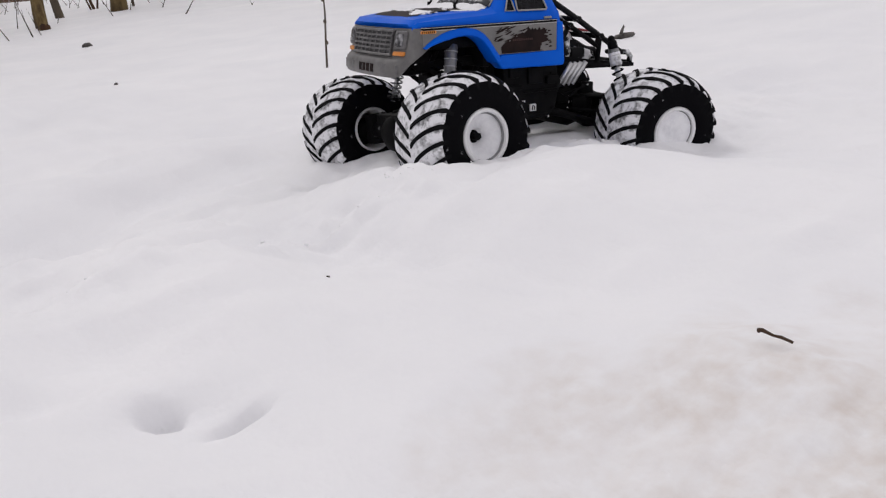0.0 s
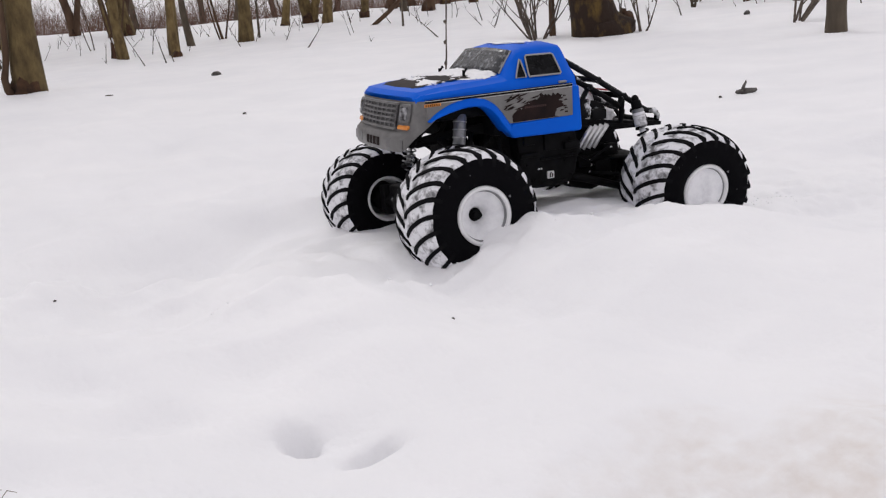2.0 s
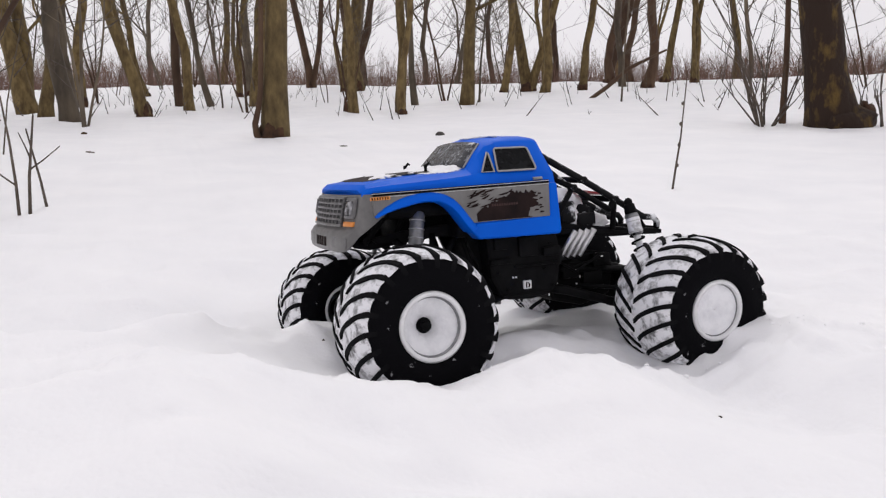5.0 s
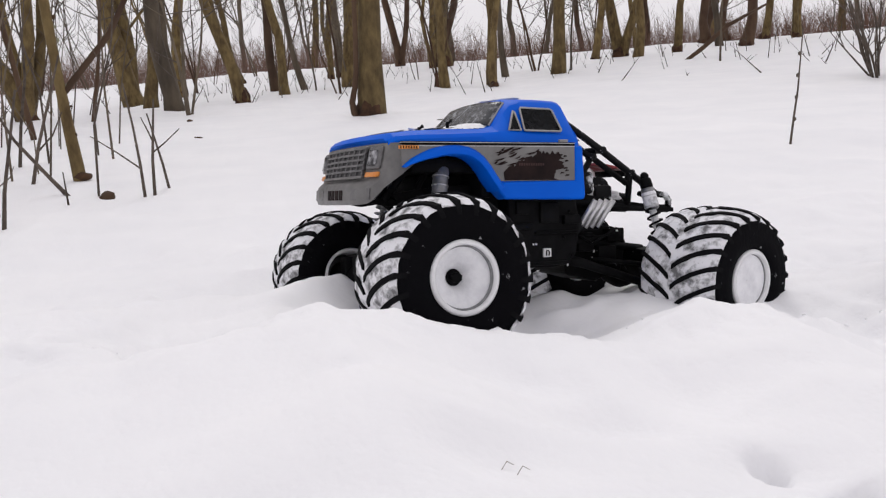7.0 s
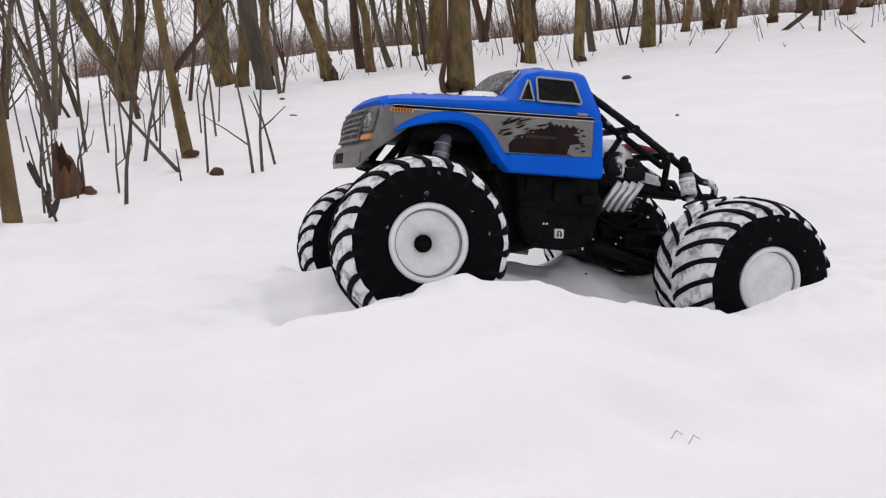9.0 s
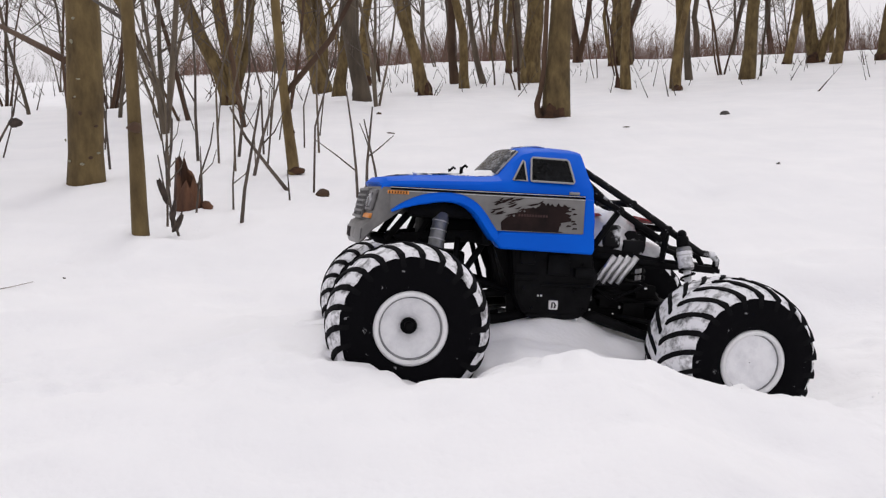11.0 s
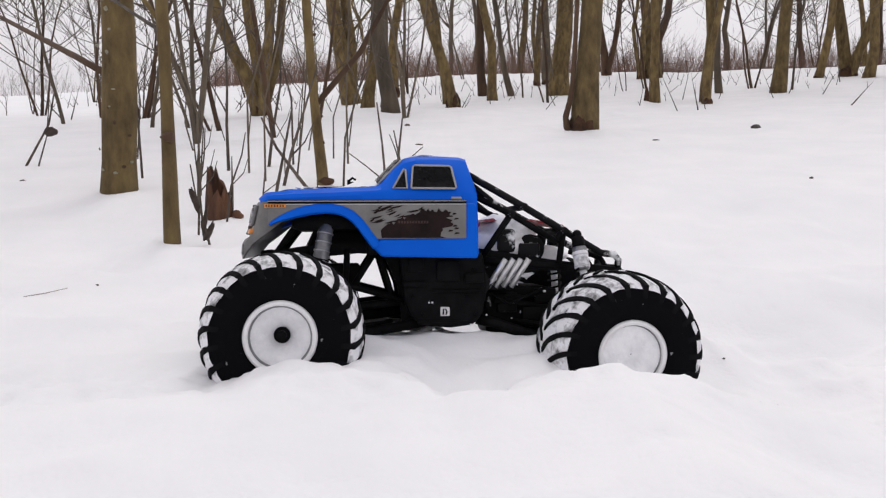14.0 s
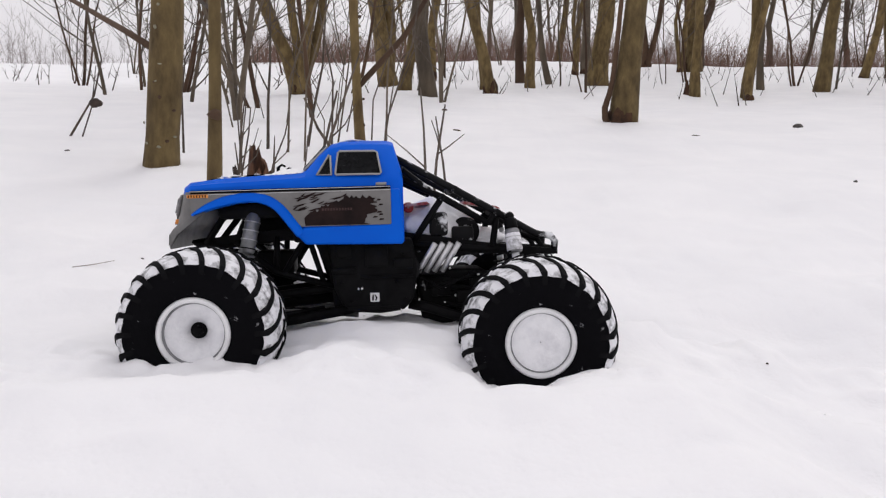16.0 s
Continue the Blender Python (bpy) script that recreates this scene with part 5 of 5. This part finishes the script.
s = stick("stick", (-0.33, 1.30), [(0, 0, -0.02), (-0.06, 0, 0.06), (-0.12, 0.01, 0.14), (-0.16, 0.02, 0.22)], 0.006, "dark fallen branch leaning across the snow")
s = stick("stick", (-0.32, 1.17), [(0, 0, -0.02), (-0.002, 0, 0.03), (-0.004, 0, 0.075)], 0.0028, "short thin stick in the snow")
s = stick("stick", (-0.375, 0.83), [(0, 0, -0.02), (0.012, 0, 0.07), (0.03, 0.01, 0.16), (0.05, 0.02, 0.26)], 0.0045, "thin slanting stick in the snow")
s = stick("stick", (1.584, 1.217), [(0, 0, -0.02), (0.012, 0, 0.08), (0.022, 0.0, 0.15), (0.026, 0, 0.21), (0.034, 0, 0.32)], 0.0036, "thin knotty upright twig standing in the snow")
for z in (0.07, 0.13, 0.19, 0.25):
    part("bud", lump((0.006, 0.005, 0.007), z * 30, 0.3, 1), TWIG, s).location = (0.016 + 0.06 * (z - 0.1), 0, z)
s = stick("stick", (-1.432, 1.924), [(0, 0, -0.02), (0.05, 0, 0.06), (0.10, 0, 0.14), (0.13, 0, 0.26), (0.11, 0, 0.36)], 0.0045, "crossed thin sticks with a dead leaf")
branch(s, [(0.05, 0.01, 0.0), (0.09, 0, 0.10), (0.11, 0, 0.24)], 0.003)
part("dead_leaf", lump((0.022, 0.008, 0.016), 3, 0.6, 2), LEAF, s, "shrivelled dark leaf").location = (0.105, 0, 0.115)
s = stick("stick", (-0.475, 0.735), [(0, 0, -0.02), (-0.012, 0, 0.04), (-0.03, 0.01, 0.10), (-0.038, 0.01, 0.16)], 0.0028, "withered weed with drooping dead leaves")
for x, z, a in ((-0.012, 0.045, 0.2), (-0.03, 0.09, -0.3), (-0.004, 0.025, 0.5)):
    lf = part("dead_leaf", lump((0.006, 0.004, 0.026), z * 50, 0.5, 2), LEAF, s)
    lf.matrix_basis = Matrix.Translation((x, 0, z)) @ Matrix.Rotation(a, 4, "Y")
for x, y, h, le in ((-0.52, 0.80, 0.22, 0.1), (-0.56, 0.98, 0.24, -0.08), (-0.50, 0.95, 0.20, 0.25), (-0.43, 1.02, 0.15, 0.05), (-0.62, 1.15, 0.3, 0.06)):
    s = stick("stick", (x, y), [(0, 0, -0.02), (le * h * 0.3, 0, h * 0.4), (le * h * 0.8, 0.01, h * 0.75), (le * h, 0.01, h)], 0.0026, "very thin bare weed stem")
    branch(s, [(le * h * 0.3, 0, h * 0.4), (le * h * 0.3 + 0.03, 0, h * 0.55), (le * h * 0.3 + 0.04, 0, h * 0.7)], 0.0016)
# a thin undergrowth of bare shoots round the near saplings
rs = random.Random(31)
for k in range(26):
    x, y = rs.uniform(-1.0, -0.25), rs.uniform(1.25, 3.2)
    x *= (y + 0.95) / 2.4
    if abs(x + 0.386 * (y + 0.95)) < 0.09 and y < 1.5:
        continue
    h, le, sw = rs.uniform(0.3, 0.9), rs.uniform(-0.25, 0.25), rs.uniform(-0.03, 0.03)
    s = stick("stick", (x, y), [(0, 0, -0.03), (le * h * 0.25 + sw, 0, h * 0.3), (le * h * 0.6 - sw, 0.02, h * 0.65), (le * h, 0.02, h)], rs.uniform(0.0022, 0.0042), "thin bare shoot with side twigs", (TWIG, BARK_GREY)[k % 2])
    for j in range(3):
        u = rs.uniform(0.3, 0.8)
        d = rs.choice((-1, 1)) * rs.uniform(0.03, 0.10)
        branch(s, [(le * h * u, 0.01, h * u), (le * h * u + d * 0.6, 0.01, h * u + 0.06), (le * h * u + d, 0.0, h * u + rs.uniform(0.08, 0.2))], 0.0016)
# the long fallen limb behind the near trunk
limb = part("fallen_limb", tube([(-1.75, 2.5, 0.62), (-1.45, 2.15, 0.52), (-1.15, 1.75, 0.43), (-0.93, 1.452, 0.36)], [0.008, 0.009, 0.010, 0.011], 10), BARK_RED)
tagged(limb, "long slanting dead limb behind the young tree", "branch")
dark = part("fallen_limb", tube([(0, 0, -0.05), (0.22, -0.08, 0.12), (0.45, -0.18, 0.34), (0.85, -0.32, 0.55)], [0.022, 0.026, 0.024, 0.012], 8), BARK_RED)
dark.location = on_snow(4.95, 8.0)
tagged(dark, "dark dead limb leaning in the snow", "branch")


def bush(x, y, seed, count, height, label):
    root = new("bush")
    tagged(root, label, "bush")
    rr = random.Random(seed)
    for k in range(count):
        bm = bmesh.new()
        a = rr.uniform(0, 6.28)
        twig_cluster(bm, (0.04 * math.cos(a), 0.04 * math.sin(a), -0.03), (math.cos(a) * 0.8, math.sin(a) * 0.8, rr.uniform(0.5, 1.6)), height * rr.uniform(0.6, 1.1), rr, 2, 0.008)
        part("stem", bm, TWIG, root, smooth=False)
    root.location = on_snow(x, y)


bush(4.03, 3.80, 1, 12, 0.75, "spreading bare bush beside the mossy tree")
bush(4.81, 2.33, 2, 8, 0.6, "low bare bush with long twigs")
bush(4.62, 3.40, 3, 5, 0.4, "few bare twigs at the foot of the mossy tree")
bush(-2.4, 5.9, 4, 7, 0.5, "tangle of bare twigs")


# the broken stump: a hollow jagged shell of rotten wood
def stump(x, y, r, h, seed):
    rr = random.Random(seed)
    bm = bmesh.new()
    n = 22
    rows = []
    for u in (0.0, 0.35, 0.7, 1.0):
        row = []
        for k in range(n):
            a = 2 * math.pi * k / n
            jag = (0.50 + 0.50 * max(0, math.cos(a - 2.6)) + rr.uniform(-0.14, 0.16))
            z = -0.02 + (h * jag + 0.02) * u
            q = r * (1.15 - 0.35 * u + rr.uniform(-0.06, 0.06))
            row.append((q * math.cos(a), q * math.sin(a), z))
        rows.append(row)
    outer = [[bm.verts.new(p) for p in row] for row in rows]
    inner = [[bm.verts.new((p[0] * 0.72, p[1] * 0.72, p[2] - (0.006 if i == 3 else 0))) for p in row] for i, row in enumerate(rows)]
    for g in (outer, inner):
        for a, b in zip(g, g[1:]):
            for k in range(n):
                bm.faces.new((a[k], a[(k + 1) % n], b[(k + 1) % n], b[k]))
    for k in range(n):
        bm.faces.new((outer[3][k], outer[3][(k + 1) % n], inner[3][(k + 1) % n], inner[3][k]))
    bmesh.ops.recalc_face_normals(bm, faces=bm.faces)
    root = new("stump")
    tagged(root, "jagged broken stump of rotten reddish wood", "tree stump")
    part("shell", bm, ROTTEN, root, smooth=False)
    b = lump((r * 0.42, r * 0.4, r * 0.4), 4, 0.4, 2)
    bmesh.ops.translate(b, verts=b.verts, vec=(r * 1.35, -r * 0.2, r * 0.15))
    part("root", b, ROTTEN, root)
    part("splinter", tube([(r * 0.9, 0, 0), (r * 1.0, 0, h * 0.6), (r * 1.05, 0, h * 1.25)], [0.004, 0.003, 0.001], 5), TWIG, root)
    root.location = on_snow(x, y)


stump(-0.535, 1.035, 0.032, 0.115, 3)
stump(2.03, 7.55, 0.05, 0.13, 8)


def litter(name, x, y, size, seed, label, mat=DEBRIS, cat="debris", rough=0.5, lift=0.3):
    ob = part(name, lump(size, seed, rough, 2, 0.3), mat)
    ob.location = on_snow(x, y) + Vector((0, 0, size[2] * lift))
    tagged(ob, label, cat, "litter on the snow")
    return ob


litter("wood_chunk", -0.245, 1.25, (0.017, 0.015, 0.014), 5, "small dark chunk of wood on the snow", BARK_RED)
litter("dark_clod", 1.816, 4.038, (0.026, 0.02, 0.016), 6, "dark clod lying on the snow")
litter("dark_clod", 5.37, 3.1, (0.03, 0.018, 0.02), 7, "dark clod lying on the snow")
litter("wood_chip", -0.126, 3.15, (0.020, 0.010, 0.007), 8, "dark wood chip on the snow", BARK_RED)
litter("wood_chip", -0.237, 4.55, (0.016, 0.012, 0.010), 9, "small dark chip on the snow", BARK_RED)
litter("wood_chip", 1.183, 4.675, (0.030, 0.010, 0.005), 10, "thin chip of bark on the snow", BARK_GREY)
litter("wood_chip", 1.057, 3.33, (0.018, 0.006, 0.003), 11, "thin chip of bark on the snow", BARK_GREY)
litter("speck", 1.10, 1.60, (0.0055, 0.004, 0.006), 12, "dark speck on the snow")
litter("speck", 0.402, 0.061, (0.0018, 0.0018, 0.0012), 13, "dark speck on the snow", LEAF)
litter("speck", 0.573, -0.362, (0.0018, 0.0014, 0.001), 14, "dark speck on the snow", LEAF)
litter("speck", 2.09, 0.61, (0.005, 0.004, 0.005), 15, "dark speck on the snow")
litter("speck", -0.55, 0.35, (0.0022, 0.0020, 0.0015), 16, "dark speck on the snow", LEAF)
litter("speck", 0.30, -0.05, (0.0015, 0.0013, 0.001), 17, "dark speck on the snow", LEAF)
litter("speck", -1.25, 1.55, (0.008, 0.006, 0.003), 18, "dark speck on the snow", LEAF)
d = litter("curled_bark", 2.163, 0.583, (0.034, 0.014, 0.010), 19, "curled piece of dark bark on the snow", cat="bark")
part("curl", tube([(-0.018, 0, 0.0), (-0.012, 0, 0.014), (-0.002, 0, 0.026), (-0.004, 0, 0.030)], [0.006, 0.005, 0.003, 0.001], 6), DEBRIS, d)
tw = part("twig", tube([(0.5955, -0.7405, 0.0075), (0.5975, -0.7415, 0.0072), (0.5998, -0.7465, 0.0045), (0.6022, -0.7490, 0.0035), (0.6055, -0.7535, 0.0005)], [0.0014, 0.0011, 0.0007, 0.0009, 0.0008], 7), BARK_RED)
tw.location.z = float(ground(0.60, -0.747)) + 0.001
tagged(tw, "short dark brown twig lying on the snow", "twig", "sticks in the snow")
tw = part("twig", tube([(-0.605, 0.228, 0.001), (-0.58, 0.243, 0.003), (-0.557, 0.262, 0.006)], [0.0007, 0.0008, 0.0005], 6), PALE_TWIG)
tw.location.z = float(ground(-0.58, 0.243))
tagged(tw, "pale thin twig lying on the snow", "twig", "sticks in the snow")
for dx, dy in ((0, 0), (0.006, -0.008)):
    tw = part("twig", tube([(0.203 + dx, -0.515 + dy, 0), (0.207 + dx, -0.512 + dy, 0.003), (0.211 + dx, -0.511 + dy, 0)], [0.00022, 0.00028, 0.00018], 5), PALE_TWIG)
    tw.location.z = float(ground(0.205, -0.513))
    tagged(tw, "hair-thin curved straw on the snow", "twig", "sticks in the snow")


# crumbs of snow thrown up along the wheel tracks
rs = random.Random(12)
crumb_verts, crumb_faces = [], []
proto = lump((1, 1, 0.8), 3, 0.4, 1)
proto.verts.index_update()
base, tris = [v.co.copy() for v in proto.verts], [[v.index for v in f.verts] for f in proto.faces]
proto.free()
for k in range(240):
    x, y, size = rs.uniform(-0.06, 1.25), rs.gauss(-0.216, 0.014), 0.0010 + 0.0024 * rs.random() ** 3
    turn = Matrix.Rotation(rs.uniform(0, 6.28), 3, "Z")
    o = on_snow(x, y)
    first = len(crumb_verts)
    crumb_verts.extend(tuple(o + turn @ (p * size)) for p in base)
    crumb_faces.extend([first + i for i in f] for f in tris)
me = bpy.data.meshes.new("snow_crumb")
me.from_pydata(crumb_verts, [], crumb_faces)
me.materials.append(SNOW)
tagged(new("loose_snow", me), "loose crumbs of snow along the wheel track", "snow", kind="stuff")


# ---- what moves ----
TRUCK_ROWS = [
    (0, 1.0860, -0.0622, 0.0330, -0.1698, 0.0600, 0.0636),
    (0.5, 1.0710, -0.0548, 0.0308, -0.1724, 0.0653, 0.0564),
    (1, 1.0418, -0.0602, 0.0357, -0.1583, 0.0702, 0.0412),
    (1.5, 0.9926, -0.0507, 0.0360, -0.1406, 0.0612, 0.0145),
    (2, 0.9211, -0.0343, 0.0362, -0.1133, 0.0387, -0.0118),
    (2.5, 0.8688, -0.0268, 0.0399, -0.0893, 0.0706, -0.0244),
    (3, 0.8461, -0.0222, 0.0400, -0.0545, 0.0517, -0.0415),
    (3.5, 0.8017, -0.0261, 0.0424, 0.0095, 0.0345, -0.0407),
    (4, 0.7028, -0.0257, 0.0419, 0.1120, -0.0681, -0.0219),
    (4.5, 0.6216, -0.0180, 0.0367, 0.0774, -0.0976, -0.0442),
    (4.7, 0.5853, -0.0110, 0.0356, 0.0450, -0.0681, -0.0466),
    (6.8, 0.3998, 0.0137, 0.0223, 0.2620, -0.1009, 0.0729),
    (7, 0.3881, 0.0120, 0.0237, 0.2620, -0.0940, 0.0811),
    (7.5, 0.3618, -0.0043, 0.0256, 0.2538, -0.1244, 0.0844),
    (8, 0.3320, -0.0133, 0.0284, 0.2421, -0.1336, 0.0964),
    (8.5, 0.2976, -0.0207, 0.0299, 0.2111, -0.1081, 0.1285),
    (9, 0.2590, -0.0189, 0.0330, 0.1642, -0.0979, 0.1396),
    (9.5, 0.2101, -0.0119, 0.0355, 0.1362, -0.0837, 0.1360),
    (10, 0.1778, -0.0133, 0.0318, 0.1483, -0.1080, 0.1203),
    (10.2, 0.1706, -0.0128, 0.0317, 0.1512, -0.1094, 0.1092),
    (12.3, 0.0856, -0.0058, 0.0316, 0.1382, -0.1311, 0.0614),
    (12.5, 0.0773, -0.0044, 0.0314, 0.1369, -0.1347, 0.0558),
    (13, 0.0552, -0.0001, 0.0321, 0.1334, -0.1452, 0.0380),
    (13.5, 0.0260, -0.0034, 0.0341, 0.1199, -0.1582, 0.0239),
    (14, -0.0035, -0.0068, 0.0350, 0.1162, -0.1628, 0.0161),
    (14.5, -0.0310, -0.0089, 0.0356, 0.1021, -0.1651, 0.0020),
    (15, -0.0613, -0.0140, 0.0359, 0.1103, -0.1568, -0.0142),
    (15.5, -0.0898, -0.0139, 0.0369, 0.0992, -0.1521, -0.0352),
    (16, -0.1227, -0.0157, 0.0396, 0.1024, -0.1458, -0.0559),
]
# seconds; height of the front wheels, near and far, and of the rear wheels, near and far, in the truck's own space; steering of the rear and of the front wheels in degrees
AXLE_ROWS = [
    (0, 0.0134, -0.0150, -0.0082, 0.0040, -7.9, 5.7),
    (2, 0.0132, -0.0150, -0.0015, 0.0040, -5.6, -0.6),
    (3, 0.0045, -0.0080, 0.0018, 0.0040, -4.5, 2.1),
    (4, 0.0107, -0.0150, -0.0082, 0.0040, -2.6, 2.5),
    (7, 0.0125, -0.0050, -0.0077, 0.0040, 9.0, -2.7),
    (8.5, 0.0155, -0.0120, -0.0057, 0.0040, 1.1, -3.8),
    (10, 0.0118, -0.0040, -0.0129, 0.0040, -0.9, -4.9),
    (12.5, 0.0096, 0.0060, -0.0065, 0.0040, 3.5, -1.6),
    (14, 0.0114, 0.0100, -0.0081, 0.0040, 0.4, -0.1),
    (16, 0.0080, 0.0100, -0.0100, 0.0040, -5.1, 0.1),
]
PHASE = {"front_near": 0.1, "front_far": 0.3, "rear_near": 0.0, "rear_far": 0.2}


def motions():
    walk(truck, [(t, turned(*r)) for t, *r in TRUCK_ROWS])
    seconds = [r[0] for r in AXLE_ROWS]

    def seat(t, front):
        near, far = (float(np.interp(t, seconds, [r[i] for r in AXLE_ROWS])) for i in ((1, 2) if front else (3, 4)))
        return Matrix.Translation((0, 0, (near + far) / 2)) @ Matrix.Rotation(math.asin((far - near) / 0.28), 4, "X")

    for key, (w, x, y) in WHEELS.items():
        rows = []
        side = 1 if y > 0 else -1
        for t in np.arange(0, 16.01, 0.25):
            gone = TRUCK_ROWS[0][1] - float(np.interp(t, [r[0] for r in TRUCK_ROWS], [r[1] for r in TRUCK_ROWS]))
            steer = float(np.interp(t, seconds, [r[6 if x < 0 else 5] for r in AXLE_ROWS]))
            rows.append((float(t), seat(t, x < 0) @ Matrix.Translation((x, side * 0.09, 0)) @ Matrix.Rotation(radians(steer), 4, "Z") @ Matrix.Translation((0, y - side * 0.09, 0))
                         @ Matrix.Rotation(PHASE[key] - gone / R_TYRE, 4, "Y")))
        walk(w, rows)
    walk(front_axle, [(t, seat(t, True)) for t in seconds])
    walk(rear_axle, [(t, seat(t, False)) for t in seconds])


motions()
